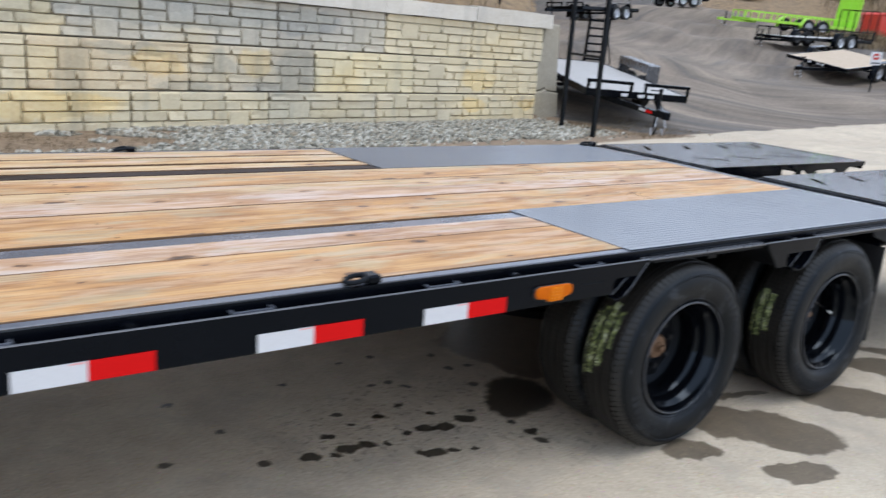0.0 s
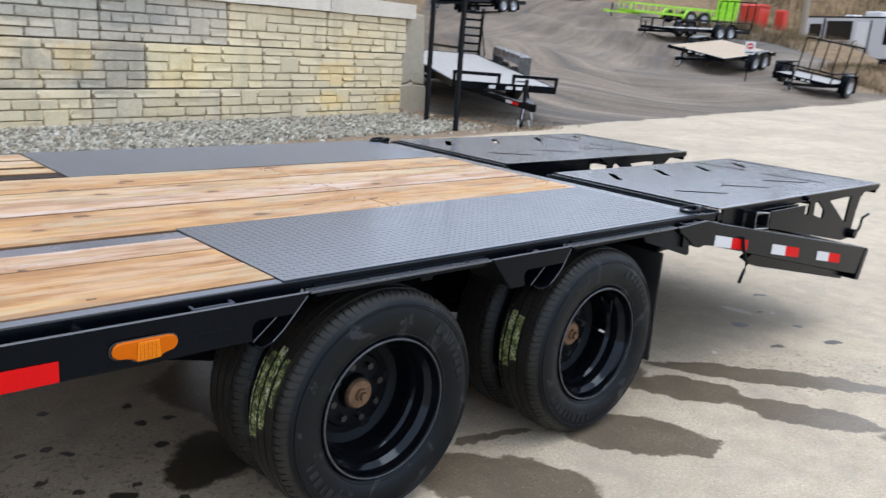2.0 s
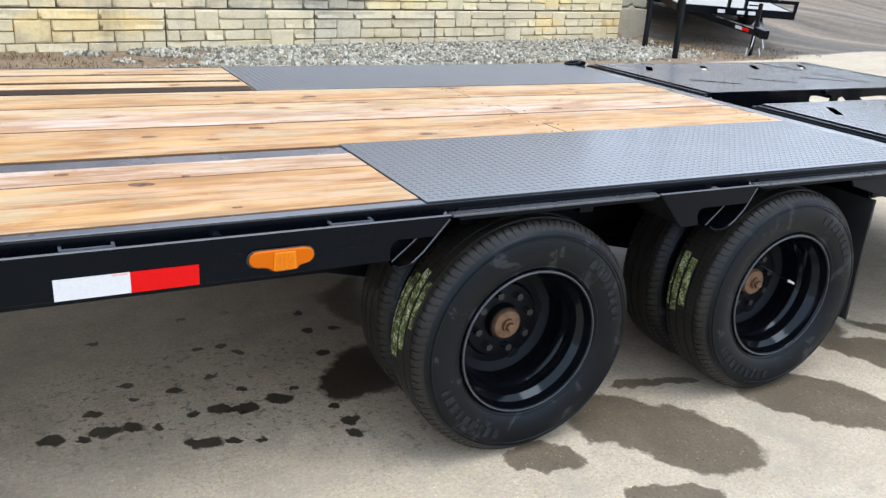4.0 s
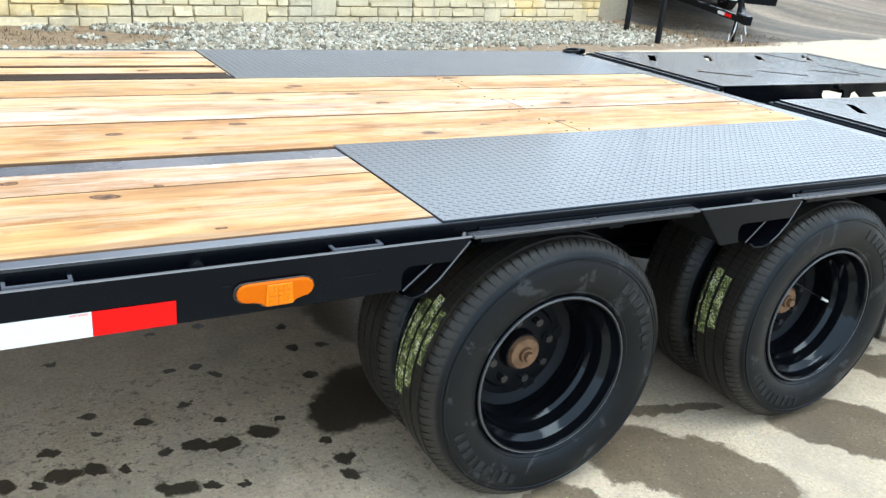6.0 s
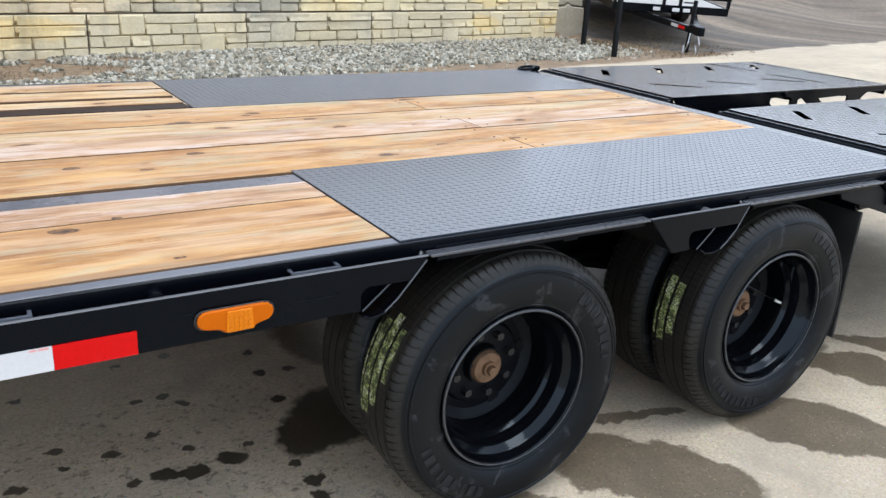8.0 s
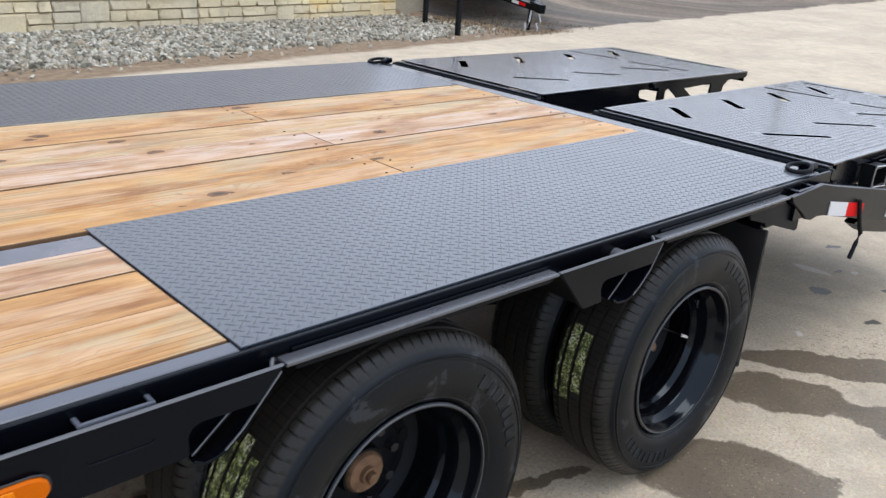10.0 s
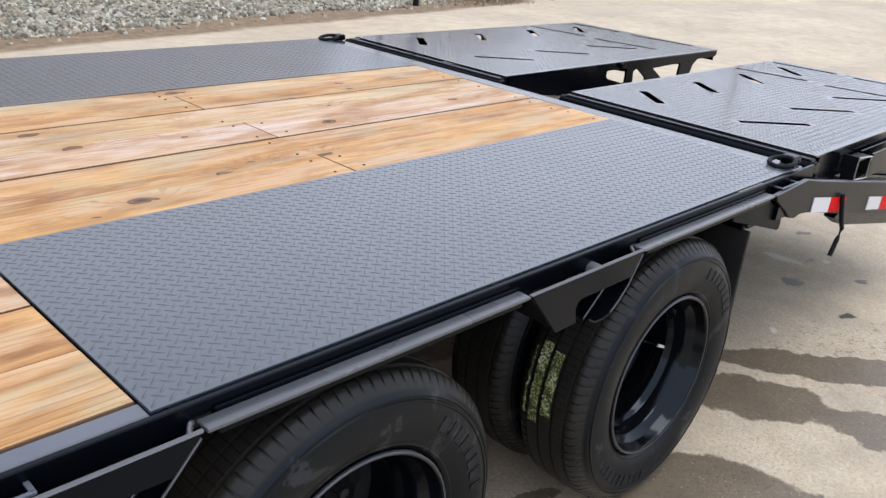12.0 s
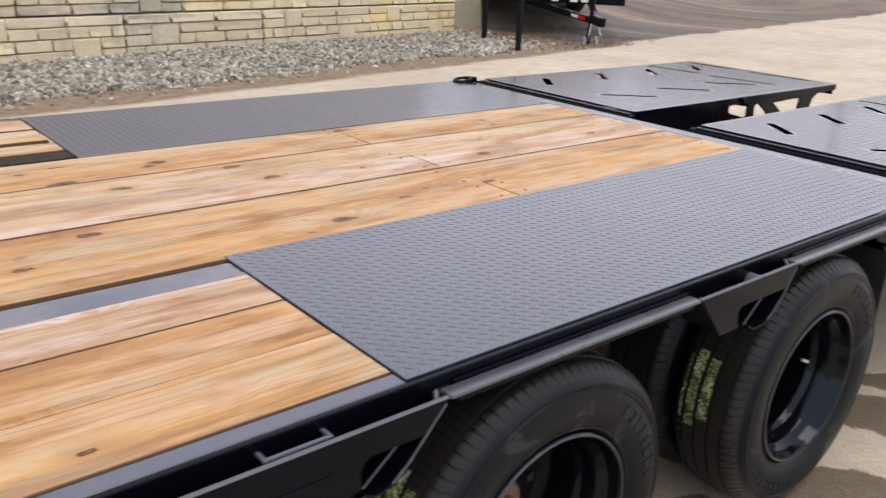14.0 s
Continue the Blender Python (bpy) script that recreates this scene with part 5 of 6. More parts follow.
# ---- shoulder stones at the wall's foot ----
def rubble():
    bm = bmesh.new()
    r = random.Random(11)
    shapes = []
    for k in range(6):
        b = bmesh.new()
        bmesh.ops.create_icosphere(b, subdivisions=1, radius=1.0)
        for v in b.verts:
            v.co *= r.uniform(0.7, 1.25)
        shapes.append(([v.co.copy() for v in b.verts], [[v.index for v in f.verts] for f in b.faces]))
        b.free()
    verts, faces = [], []
    for i in range(30000):
        s = r.uniform(-3.5, 11.0)
        w = -2.5 + 2.55 * r.random() ** 0.75
        edge = -2.15 + 0.35 * noise.noise((s * 0.8, 3.0, 0))
        if w < edge and r.random() < 0.9:
            continue
        if s > 7.9 and r.random() < (s - 7.9) / 1.2:
            continue
        if w > -1.5 and s < 1.0 and noise.noise((s * 1.6, w * 2.2, 7.0)) > -0.1 + 0.25 * s:
            continue
        p = WALL_0 + ALONG * s + BACK * w
        size = r.choice((0.012, 0.016, 0.021, 0.027, 0.036))
        co, fs = shapes[r.randrange(6)]
        m = Euler((r.uniform(0, 6), r.uniform(0, 6), r.uniform(0, 6))).to_matrix()
        base = len(verts)
        z = height(p.x, p.y) + size * 0.25
        for c in co:
            q = m @ Vector((c.x * size * 1.3, c.y * size, c.z * size * 0.55))
            verts.append((p.x + q.x, p.y + q.y, z + q.z))
        faces += [[base + k for k in f] for f in fs]
    me = bpy.data.meshes.new("shoulder_stones")
    me.from_pydata(verts, [], faces)
    me.materials.append(rubble_mat)
    tagged(new("shoulder_stones", me), "loose grey crushed stone along the wall's foot", "gravel", kind="stuff")


def rubble_material():
    m, t, b = material("crushed stone")
    r = t.nodes.new("ShaderNodeNewGeometry").outputs["Random Per Island"]
    c = ramp(t, r, (0.0, (0.11, 0.1, 0.075)), (0.35, (0.28, 0.275, 0.225)), (0.55, (0.37, 0.31, 0.22)), (0.8, (0.47, 0.455, 0.385)), (1.0, (0.6, 0.575, 0.5)))
    c = mix(t, 0.4, c, ramp(t, grain(t, place(t), 40.0), (0.3, grey(0.3)), (0.7, grey(0.7))), "OVERLAY")
    t.links.new(c, b.inputs["Base Color"])
    b.inputs["Roughness"].default_value = 0.85
    return m


rubble_mat = rubble_material()
rubble()


# ---- the lot behind: fence posts, trailers on the slope, caravan ----
def on_ground(x, y):
    return Vector((x, y, height(x, y)))


for x, y, tall in ((8.35, 9.42, 3.4), (7.93, 8.2, 3.4)):
    z = height(x, y)
    post = tagged(new("fence_post", mesh_of("fence_post", boxed(-0.034, 0.034, -0.034, 0.034, -0.05, tall, 0.006), black_flat)), "tall square black steel gate post in gravel", "fence post", "gate posts")
    post.matrix_world = Matrix.Translation((x, y, z))
bm = bmesh.new()
p, q = on_ground(8.35, 9.42) + Vector((0, 0, 1.35)), on_ground(7.93, 8.2) + Vector((0, 0, 1.33))
d = (q - p).normalized()
bar(bm, p + d * 0.05, q - d * 0.05, 0.04)
tagged(new("gate_rail", mesh_of("gate_rail", bm, black_flat)), "short black steel rail between gate posts", "rail")
for s in (6.1, 7.1, 8.85):
    p = WALL_0 + ALONG * s + BACK * 1.2
    z = height(p.x, p.y)
    post = tagged(new("fence_post", mesh_of("fence_post", boxed(-0.02, 0.02, -0.02, 0.02, -0.05, 2.2, 0.004), black_flat)), "thin black fence post on the leafy bank", "fence post", "bank fence")
    post.matrix_world = Matrix.Translation((p.x, p.y, z))


def slope_frame(fl, fr, length):
    """Axes of a thing that stands on the slope: its front edge from fl to fr, its length behind that."""
    fl, fr = Vector(fl), Vector(fr)
    mid = (fl + fr) / 2
    side = (fl - fr).normalized()
    back = Vector((side.y, -side.x))
    if back.y + back.x < 0:
        back = -back
    a, b = on_ground(*mid), on_ground(*(mid + back * length))
    w = (fl - fr).length / 2
    l, r = on_ground(*(mid + back * length * 0.5 + side * w)), on_ground(*(mid + back * length * 0.5 - side * w))
    x = (b - a).normalized()
    y = (l - r).normalized()
    z = x.cross(y).normalized()
    if z.z < 0:
        y, z = -y, -z
    y = z.cross(x)
    m = Matrix((x, y, z)).transposed().to_4x4()
    m.translation = a
    return m, (fl - fr).length


def road_wheel(parent, x, y, r, w, mat=None):
    """A small trailer wheel with tyre, rim and hub."""
    n = 24
    ty = part("tyre", lathe(bmesh.new(), [(r * 0.58, -w / 2), (r * 0.9, -w / 2), (r, -w * 0.35), (r, w * 0.35), (r * 0.9, w / 2), (r * 0.58, w / 2)], n, (x, y, r)), rubber, parent, "", True)
    part("rim", lathe(bmesh.new(), [(r * 0.6, -w / 2 - 0.002), (r * 0.56, -w * 0.42), (r * 0.5, -w * 0.3), (r * 0.2, -w * 0.28), (r * 0.18, -w * 0.45), (0.002, -w * 0.45)], 16, (x, y, r)), mat or fender_grey, ty, "", True)
    part("rim", lathe(bmesh.new(), [(r * 0.6, w / 2 + 0.002), (r * 0.56, w * 0.42), (r * 0.5, w * 0.3), (r * 0.2, w * 0.28), (r * 0.18, w * 0.45), (0.002, w * 0.45)], 16, (x, y, r)), mat or fender_grey, ty, "", True)


def yard_trailer(label, fl, fr, L, deck_h, deck_mat, frame_mat, axles=2, inside=False, rail=0.0, gate=0.0, tongue=1.2, fender=None, fender_h=0.0, stamps=False, front_rail=0.0, gate_solid=False):
    """A parked trailer, in its own axes: front edge at x = 0, deck to x = L, wheels on z = 0."""
    m, W = slope_frame(fl, fr, L)
    t = thing("parked_trailer", label, "trailer", "parked trailers")
    t.matrix_world = m
    h = W / 2
    # separate boards
    n = max(5, int(W / 0.2))
    for k in range(n):
        y = -h + 0.05 + (W - 0.1) * k / n
        part("deck_board", boxed(0.03, L - 0.03, y + 0.003, y + (W - 0.1) / n - 0.003, deck_h - 0.04, deck_h, 0.002), deck_mat, t)
    for y in (-h, h - 0.05):
        part("side_rail", boxed(0.05, L - 0.05, y, y + 0.05, deck_h - 0.12, deck_h + 0.012, 0.004), frame_mat, t)
    part("front_rail", boxed(0, 0.05, -h, h, deck_h - 0.12, deck_h + 0.012, 0.004), frame_mat, t)
    part("tail_rail", boxed(L - 0.05, L, -h, h, deck_h - 0.16, deck_h + 0.012, 0.004), frame_mat, t)
    for x in np.arange(0.6, L - 0.3, 0.6):
        part("cross_member", boxed(x, x + 0.05, -h + 0.051, h - 0.051, deck_h - 0.12, deck_h - 0.041), frame_mat, t)
    # tongue, coupler, jack, chains
    zt = deck_h - 0.17
    for s in (-1, 1):
        part("tongue_bar", bar(bmesh.new(), (-tongue, 0.03 * s, zt - 0.02), (0.6, h * 0.62 * s, zt), 0.07, 0.1), frame_mat, t)
    part("coupler", prism(bmesh.new(), [(-tongue - 0.25, -0.05), (-tongue - 0.18, -0.07), (-tongue + 0.1, -0.07), (-tongue + 0.1, 0.07), (-tongue - 0.18, 0.07), (-tongue - 0.25, 0.05)], "z", zt - 0.07, zt + 0.07, bevel=0.01), frame_mat, t)
    jk = part("jack", rod(bmesh.new(), (-tongue + 0.22, 0, 0.04), (-tongue + 0.22, 0, zt + 0.42), 0.035, 12), black_flat, t, "", True)
    part("jack_foot", rod(bmesh.new(), (-tongue + 0.22, 0, 0.0), (-tongue + 0.22, 0, 0.035), 0.08, 12), zinc, jk)
    part("jack_handle", bar(bmesh.new(), (-tongue + 0.22, 0.036, zt + 0.38), (-tongue + 0.22, 0.2, zt + 0.38), 0.02), black_flat, jk)
    for s in (-1, 1):
        part("safety_chain", tube(bmesh.new(), [(-tongue + 0.05, 0.06 * s, zt - 0.06), (-tongue - 0.02, 0.1 * s, 0.25), (-tongue + 0.06, 0.12 * s, 0.06), (-tongue + 0.14, 0.1 * s, 0.2)], 0.012, 6), zinc, t)
    # wheels and fenders
    r = 0.36
    xs = [L * 0.6 + (k - (axles - 1) / 2) * 0.86 for k in range(axles)]
    for x in xs:
        for s in (-1, 1):
            road_wheel(t, x, s * (h - 0.25 if inside else h + 0.14), r, 0.22)
        part("axle", rod(bmesh.new(), (x, -h - 0.02, r), (x, h + 0.02, r), 0.04), black_flat, t)
    if fender:
        for s in (-1, 1):
            x0, x1, y0, y1 = xs[0] - 0.48, xs[-1] + 0.48, *sorted((s * (h + 0.012), s * (h + 0.28)))
            top = 2 * r + 0.08
            if fender_h:
                bm = prism(bmesh.new(), [(x0, top - 0.28), (x0 + 0.02, top + fender_h * 0.9), (x0 + 0.1, top + fender_h), (x1 - 0.1, top + fender_h), (x1 - 0.02, top + fender_h * 0.9), (x1, top - 0.28), (x1 - 0.05, top - 0.28), (x1 - 0.12, top), (x0 + 0.12, top), (x0 + 0.05, top - 0.28)], "y", y0, y1, bevel=0.012)
            else:
                arc = [(x0 + (x1 - x0) * (0.5 - 0.5 * math.cos(math.pi * k / 12)), 0.5 * r + (top - 0.5 * r) * min(1.0, 1.35 * math.sin(math.pi * k / 12))) for k in range(13)]
                inner = [(x * 0.96 + (x0 + x1) * 0.02, z - 0.03) for x, z in reversed(arc)]
                bm = prism(bmesh.new(), arc + inner, "y", y0, y1)
            part("fender", bm, fender, t)
    if rail:
        for s in (-1, 1):
            y = s * (h - 0.025)
            part("top_rail", bar(bmesh.new(), (0.0, y, deck_h + rail), (L, y, deck_h + rail), 0.045), frame_mat, t)
            for x in np.linspace(0.03, L - 0.03, max(3, int(L / 0.7))):
                part("rail_post", bar(bmesh.new(), (x, y, deck_h + 0.012), (x, y, deck_h + rail - 0.02), 0.04), frame_mat, t)
        part("top_rail", bar(bmesh.new(), (0.0, -h + 0.05, deck_h + rail), (0.0, h - 0.05, deck_h + rail), 0.045), frame_mat, t)
        for y in (-h * 0.33, h * 0.33):
            part("rail_post", bar(bmesh.new(), (0.0, y, deck_h + 0.012), (0.0, y, deck_h + rail - 0.02), 0.04), frame_mat, t)
    if front_rail:
        for a, b in ((-h, -0.12), (0.12, h)):
            part("front_guard", bar(bmesh.new(), (0.0, a, deck_h + front_rail), (0.0, b, deck_h + front_rail), 0.06), frame_mat, t)
            for y in (a + 0.03, b - 0.03):
                part("guard_post", bar(bmesh.new(), (0.0, y, deck_h + 0.012), (0.0, y, deck_h + front_rail - 0.03), 0.05), frame_mat, t)
    if gate:
        g = part("ramp_gate", bar(bmesh.new(), (L + 0.03, -h, deck_h + 0.05), (L + 0.03, h, deck_h + 0.05), 0.05), frame_mat, t)
        part("gate_bar", bar(bmesh.new(), (L + 0.12, -h, deck_h + gate), (L + 0.12, h, deck_h + gate), 0.05), frame_mat, g)
        for y in np.linspace(-h, h, 6):
            part("gate_bar", bar(bmesh.new(), (L + 0.03, y, deck_h + 0.075), (L + 0.12, y, deck_h + gate - 0.026), 0.04), frame_mat, g)
        if gate_solid:
            part("gate_panel", prism(bmesh.new(), [(L + 0.055, deck_h + 0.08), (L + 0.145, deck_h + gate), (L + 0.15, deck_h + gate), (L + 0.06, deck_h + 0.08)], "y", -h, h), frame_mat, g)
    if stamps:
        for k, y in enumerate((-0.35, -0.15, 0.2)):
            part("frame_sticker", boxed(-0.004, -0.0005, y, y + 0.13, deck_h - 0.09, deck_h - 0.03), white_paint, t, "white sticker")
    return t, W


near_t, NW = yard_trailer("black car-hauler trailer with pale boards and raised ladder ramps", (9.28, 9.85), (11.2, 8.93), 5.0, 0.66, old_wood, black, 2, False, tongue=1.25, fender=ledge_paint, fender_h=0.2, stamps=True, front_rail=0.17)
h = NW / 2
# ladder ramps stood on end at the tail
for y0 in (-h - 0.07,):
    lad = part("ladder_ramp", bar(bmesh.new(), (5.06, y0, 0.6), (5.1, y0, 1.75), 0.06), black, near_t, "black steel ladder ramp stood upright")
    part("ramp_stile", bar(bmesh.new(), (5.06, y0 + 0.52, 0.6), (5.1, y0 + 0.52, 1.75), 0.06), black, lad)
    for k in range(6):
        part("rung", bar(bmesh.new(), (5.07, y0 + 0.031, 0.72 + 0.19 * k), (5.07, y0 + 0.489, 0.72 + 0.19 * k), 0.05), black, lad)
    part("ramp_strut", bar(bmesh.new(), (5.08, y0, 1.4), (4.6, y0, 0.68), 0.025), black, lad)
for k, (name, mt) in enumerate((("red_tape", red_tape), ("white_tape", white_tape))):
    for s in (-1, 1):
        a, b = Vector((-1.25, 0.03 * s, 0.47)), Vector((0.6, h * 0.62 * s, 0.49))
        p, q = a.lerp(b, 0.1 + 0.09 * k), a.lerp(b, 0.1 + 0.09 * (k + 1) - 0.004)
        n = Vector((-(b - a).y, (b - a).x, 0)).normalized() * s * 0.037
        part(name, bar(bmesh.new(), p + n, q + n, 0.004, 0.05), mt, near_t)

yard_trailer("black flat deck trailer with tan boards and round fenders", (29.12, 18.34), (29.25, 15.75), 4.6, 0.62, tan_wood, black, 2, False, tongue=1.2, fender=black, stamps=True)
yard_trailer("small black utility trailer with upright mesh ramp gate", (28.06, 13.1), (28.1, 10.95), 1.9, 0.45, old_wood, black, 1, False, rail=0.36, gate=1.25, tongue=0.9, fender=black, stamps=True)
yard_trailer("black tandem utility trailer with raised ramp gate", (33.7, 23.0), (33.54, 20.9), 6.2, 0.5, old_wood, black, 2, False, rail=0.38, gate=1.4, tongue=1.1, fender=black)
yard_trailer("lime green tandem utility trailer with solid ramp gate", (38.6, 28.1), (37.75, 26.3), 6.4, 0.5, lime, lime, 2, False, rail=0.38, gate=1.7, tongue=1.1, fender=lime, gate_solid=True)
yard_trailer("black car-hauler trailer with grey boards on the upper lot", (24.9, 28.3), (25.3, 26.3), 4.9, 0.6, old_wood, black, 2, False, tongue=1.2, fender=black, front_rail=0.17)
yard_trailer("black utility trailer with white fenders on the upper lot", (37.9, 34.9), (37.5, 33.0), 4.3, 0.55, white_paint, black, 2, False, rail=0.4, gate=1.5, tongue=1.1, fender=white_paint)
yard_trailer("pale flat deck trailer far up the gravel road", (50.7, 37.8), (51.4, 35.8), 7.5, 0.75, white_paint, fender_grey, 2, True, tongue=1.4)
yard_trailer("black flat deck trailer parked below the caravan", (41.2, 14.6), (40.7, 12.6), 5.0, 0.65, old_wood, black, 2, False, tongue=1.1, fender=black, stamps=True)


def caravan():
    t = thing("caravan", "grey-white travel trailer with dark windows on the bank", "caravan")
    a, b = Vector((54.6, 24.6)), Vector((51.6, 15.9))
    d = (b - a).normalized()
    z = min(height(*a), height(*b)) + 0.15
    m = Matrix(((d.x, -d.y, 0, a.x), (d.y, d.x, 0, a.y), (0, 0, 1, z), (0, 0, 0, 1)))
    t.matrix_world = m
    L, W = (b - a).length, 2.4
    # local: x along the side that shows, y away from the viewer
    part("body", prism(bmesh.new(), [(0.25, 0.55), (L, 0.55), (L, 2.95), (0.12, 2.95), (0.0, 2.85), (0.0, 1.25)], "y", 0, W, bevel=0.04), rv_white, t, "grey-white ribbed panel")
    part("roof_edge", boxed(0.1, L, -0.02, W + 0.02, 2.952, 3.03, 0.015), black_flat, t)
    part("skirt", boxed(1.2, L - 0.1, 0.1, W - 0.1, 0.38, 0.548, 0.02), black_flat, t)
    for x0, x1, z0, z1 in ((0.35, 1.35, 1.75, 2.55), (1.75, 3.75, 1.6, 2.75), (6.15, 6.95, 1.4, 2.75)):
        w = part("window", boxed(x0, x1, -0.03, -0.003, z0, z1, 0.02), black_flat, t, "dark tinted window")
        part("pane", boxed(x0 + 0.06, x1 - 0.06, -0.036, -0.031, z0 + 0.06, z1 - 0.06, 0.002), glass_dark, w)
    dr = part("door", boxed(4.1, 4.95, -0.035, -0.003, 0.7, 2.7, 0.03), white_paint, t, "white entry door")
    part("door_handle", boxed(4.16, 4.24, -0.06, -0.036, 1.5, 1.6, 0.01), black_flat, dr)
    part("trim_stripe", boxed(1.45, 1.6, -0.02, -0.003, 0.7, 2.9), black_flat, t)
    part("trim_stripe", boxed(5.05, 5.14, -0.02, -0.003, 0.7, 2.85), black_flat, t)
    part("trim_stripe", boxed(7.2, 7.3, -0.02, -0.003, 0.7, 2.9), black_flat, t)
    for x0, w, hh, mt in ((2.4, 0.7, 0.16, white_paint), (3.9, 1.15, 0.36, white_paint), (6.4, 0.6, 0.16, white_paint), (7.6, 0.8, 0.16, white_paint)):
        part("roof_unit", boxed(x0, x0 + w, 0.7, 1.5, 3.031, 3.031 + hh, 0.05), mt, t, "white roof unit")
    for x in (5.0, 5.9):
        for y in (0.15, W - 0.15):
            road_wheel(t, x, y, 0.36, 0.22)
    part("axle_block", boxed(4.9, 6.0, 0.3, W - 0.3, 0.15, 0.4, 0.02), black_flat, t)
    for y in (0.6, 1.8):
        part("tongue_bar", bar(bmesh.new(), (-1.1, W / 2, 0.42), (1.3, y, 0.45), 0.1), black_flat, t)
    part("jack", rod(bmesh.new(), (-0.9, W / 2, -0.2), (-0.9, W / 2, 0.8), 0.04), black_flat, t)


caravan()


def bin_thing(x, y, size, label):
    z = height(x, y)
    w, hh = size
    bm = prism(bmesh.new(), [(-w * 0.42, 0.0), (w * 0.42, 0.0), (w * 0.5, hh * 0.88), (-w * 0.5, hh * 0.88)], "y", -w * 0.45, w * 0.45, bevel=0.04)
    t = thing("red_bin", label, "bin", "red bins")
    t.matrix_world = Matrix.Translation((x, y, z))
    part("body", bm, bin_red, t)
    part("lid", prism(bmesh.new(), [(-w * 0.53, hh * 0.881), (w * 0.53, hh * 0.881), (w * 0.4, hh), (-w * 0.4, hh)], "y", -w * 0.48, w * 0.48, bevel=0.03), bin_red, t)


bin_thing(48.3, 24.95, (1.35, 1.35), "large red plastic bin standing in dead grass")
bin_thing(49.4, 23.75, (0.62, 1.2), "narrow red plastic bin standing in dead grass")

# utility pole
x, y = 47.1, 21.2
bm = bmesh.new()
bmesh.ops.create_cone(bm, cap_ends=True, segments=16, radius1=0.19, radius2=0.14, depth=9.0, matrix=Matrix.Translation((0, 0, 4.4)))
ob = tagged(new("utility_pole", mesh_of("utility_pole", bm, pole_wood, True)), "weathered grey-brown wooden utility pole on the bank", "pole")
ob.matrix_world = Matrix.Translation((x, y, height(x, y)))

# small no-entry sign on a post
sg = thing("sign", "small white sign with a red disc on a post", "sign")
x, y = 27.4, 13.7
sg.matrix_world = Matrix.Translation((x, y, height(x, y))) @ Matrix.Rotation(radians(-60), 4, "Z")
part("sign_post", boxed(-0.025, 0.025, -0.02, 0.02, -0.05, 1.38, 0.004), black_flat, sg)
pl = part("sign_plate", boxed(-0.17, 0.17, -0.03, -0.021, 0.95, 1.4, 0.004), white_paint, sg, "white sign plate")
part("red_disc", lathe(bmesh.new(), [(0.001, -0.034), (0.11, -0.034), (0.11, -0.0305)], 28, (0, 0, 1.24)), bin_red, pl, "red disc")
part("disc_bar", boxed(-0.08, 0.08, -0.0375, -0.0345, 1.215, 1.265), white_paint, pl)
part("lettering_bar", boxed(-0.13, 0.13, -0.033, -0.0305, 1.0, 1.04), black_flat, pl)


# ---- dead grass and brush on the banks ----
def brush_material():
    m, t, b = material("dead grass and brush")
    r = t.nodes.new("ShaderNodeNewGeometry").outputs["Random Per Island"]
    c = ramp(t, r, (0.0, (0.05, 0.037, 0.025)), (0.4, (0.13, 0.09, 0.05)), (0.75, (0.22, 0.16, 0.085)), (1.0, (0.32, 0.25, 0.14)))
    t.links.new(c, b.inputs["Base Color"])
    b.inputs["Roughness"].default_value = 0.9
    return m


brush_mat = brush_material()


def blades(name, label, spots, seed):
    """Tufts of bent blades: (x, y, radius, height, how many)."""
    r = random.Random(seed)
    verts, faces = [], []
    for cx, cy, rad, tall, n in spots:
        for k in range(n):
            a, q = r.uniform(0, 6.283), rad * math.sqrt(r.random())
            x, y = cx + q * math.cos(a), cy + q * math.sin(a)
            z = height(x, y) - 0.02
            hgt = tall * r.uniform(0.4, 1.0)
            w = tall * 0.016 + 0.004
            b = r.uniform(0, 6.283)
            lx, ly = math.cos(b) * hgt * r.uniform(0.1, 0.6), math.sin(b) * hgt * r.uniform(0.1, 0.6)
            px, py = -math.sin(b) * w, math.cos(b) * w
            i = len(verts)
            verts += [(x - px, y - py, z), (x + px, y + py, z), (x + lx * 0.5 + px * 0.7, y + ly * 0.5 + py * 0.7, z + hgt * 0.65), (x + lx * 0.5 - px * 0.7, y + ly * 0.5 - py * 0.7, z + hgt * 0.65), (x + lx, y + ly, z + hgt)]
            faces += [(i, i + 1, i + 2, i + 3), (i + 3, i + 2, i + 4)]
    me = bpy.data.meshes.new(name)
    me.from_pydata(verts, [], faces)
    me.materials.append(brush_mat)
    tagged(new(name, me), label, "grass", kind="stuff")


r0 = random.Random(3)
mound = [(r0.uniform(33, 46), 0, 0.6, 0.35, 45) for _ in range(110)]
mound = [(x, 8.1 + 0.1 * (x - 8.7) + r0.uniform(0.9, 4.3), a, b, c) for x, _, a, b, c in mound]
bank = [(r0.uniform(40, 50), r0.uniform(18.5, 25), 0.9, 0.5, 40) for _ in range(90)]
hill_side = [(r0.uniform(56, 100), r0.uniform(16, 62), 2.0, 1.0, 70) for _ in range(700)]
top = []
for _ in range(150):
    p = WALL_0 + ALONG * r0.uniform(-6, 9) + BACK * (1.0 + 9 * r0.random())
    top.append((p.x, p.y, 0.5, 0.3, 40))
blades("dead_grass", "dry tan grass and leaf litter on the banks", mound + bank + top, 21)
blades("hill_brush", "brown leafless brush covering the hillside", hill_side, 22)
foot = []
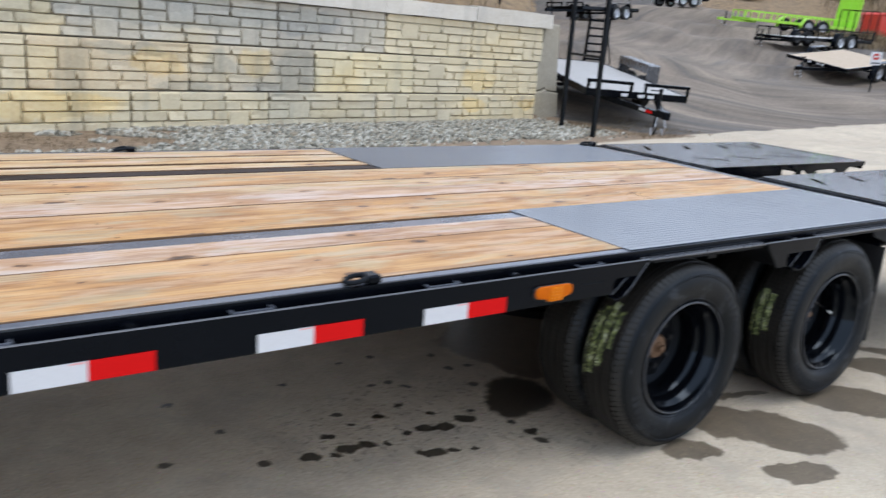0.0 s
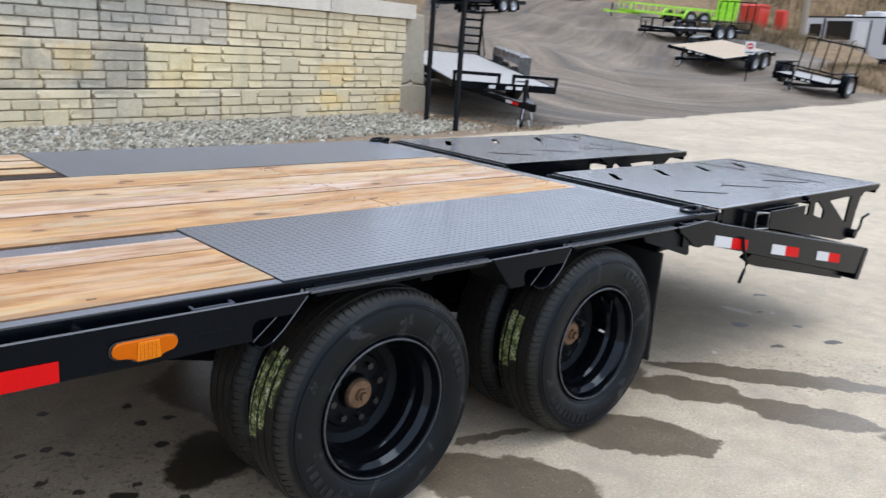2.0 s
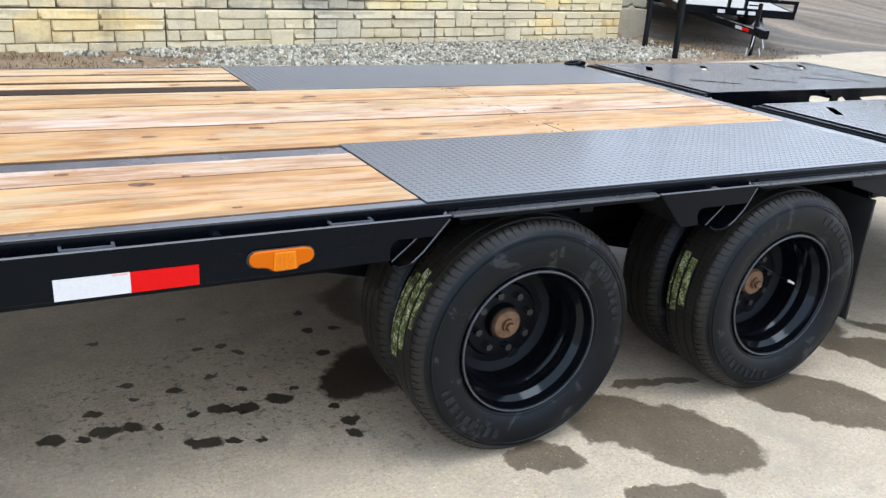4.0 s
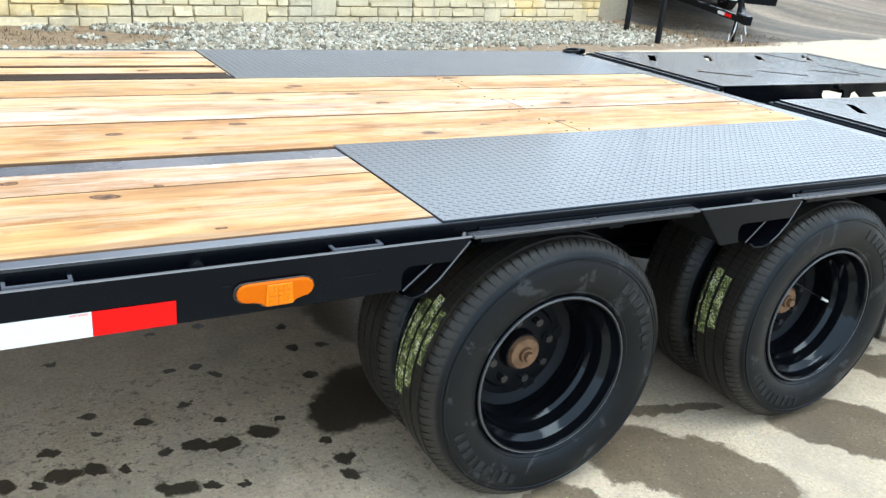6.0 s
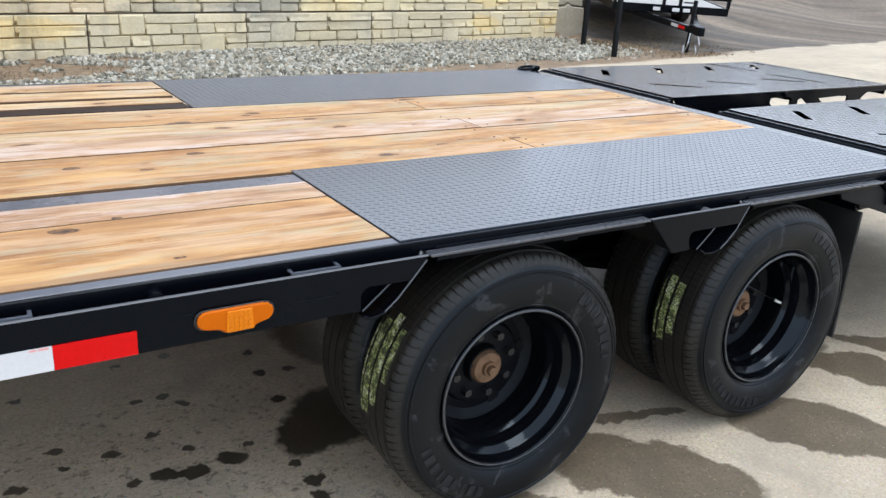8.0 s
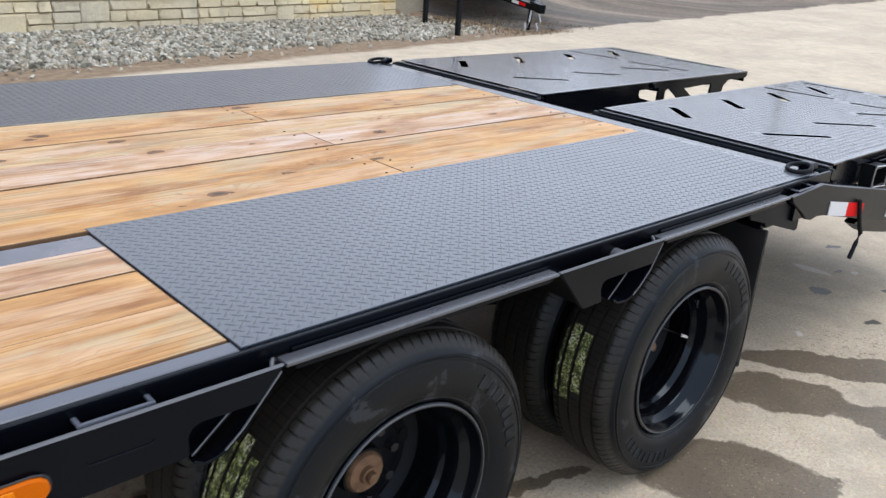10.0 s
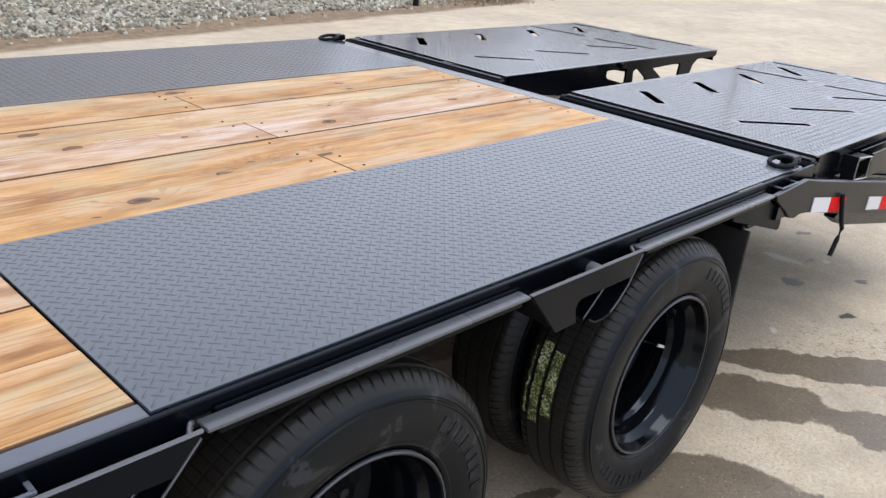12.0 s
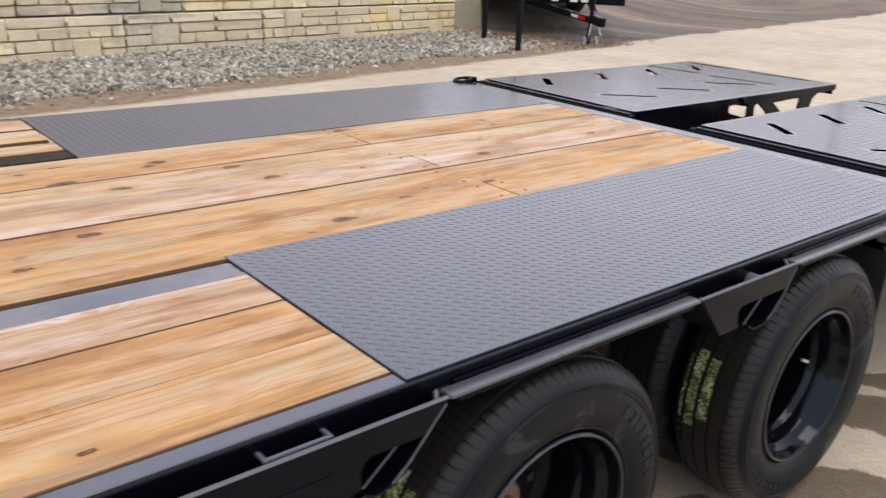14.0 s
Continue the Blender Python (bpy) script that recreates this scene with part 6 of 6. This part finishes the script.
for _ in range(46):
    p = WALL_0 + ALONG * r0.uniform(8.4, 10.8) + BACK * r0.uniform(-2.6, -0.6)
    foot.append((p.x, p.y, 0.3, 0.07, 60))
for _ in range(26):
    p = WALL_0 + ALONG * r0.uniform(-2.4, 0.6) + BACK * r0.uniform(-1.4, -0.1)
    foot.append((p.x, p.y, 0.25, 0.06, 60))
blades("leaf_litter", "brown leaves and straw at the wall's foot", foot, 23)


# ---- bare woods on the hill above the wall ----
def bare_woods():
    """Leafless trees, each a tapered trunk with forking limbs and twigs, joined."""
    r = random.Random(31)
    verts, faces = [], []

    def limb(p, d, length, radius, level):
        q = p + d * length
        side = d.orthogonal().normalized()
        other = d.cross(side)
        n, i = (5, len(verts)) if level < 2 else (3, len(verts))
        for end, w in ((p, radius), (q, radius * 0.55)):
            for k in range(n):
                a = 2 * math.pi * k / n
                verts.append(tuple(end + side * (w * math.cos(a)) + other * (w * math.sin(a))))
        for k in range(n):
            faces.append((i + k, i + (k + 1) % n, i + n + (k + 1) % n, i + n + k))
        if level == 3:
            return
        for k in range((7, 5, 4)[level]):
            at = p + d * length * r.uniform(0.35, 1.0)
            turn = Vector((r.gauss(0, 1), r.gauss(0, 1), r.gauss(0.35, 0.6)))
            limb(at, (d * 0.7 + turn.normalized() * 0.75).normalized(), length * r.uniform(0.4, 0.62), radius * 0.42, level + 1)

    for _ in range(75):
        p = WALL_0 + ALONG * r.uniform(-26, 7) + BACK * r.uniform(8, 32)
        limb(Vector((p.x, p.y, height(p.x, p.y) - 0.1)), Vector((r.gauss(0, 0.06), r.gauss(0, 0.06), 1)).normalized(), r.uniform(5.0, 8.0), r.uniform(0.12, 0.22), 0)
    me = bpy.data.meshes.new("bare_woods")
    me.from_pydata(verts, [], faces)
    me.materials.append(bark)
    tagged(new("bare_woods", me), "bare grey-brown winter trees on the hillside", "woods", kind="stuff")


bark = paint("grey brown bark", (0.09, 0.07, 0.055), 0.9, dust=0.5, wear=(0.15, 0.13, 0.1), scale=2.0)
bare_woods()
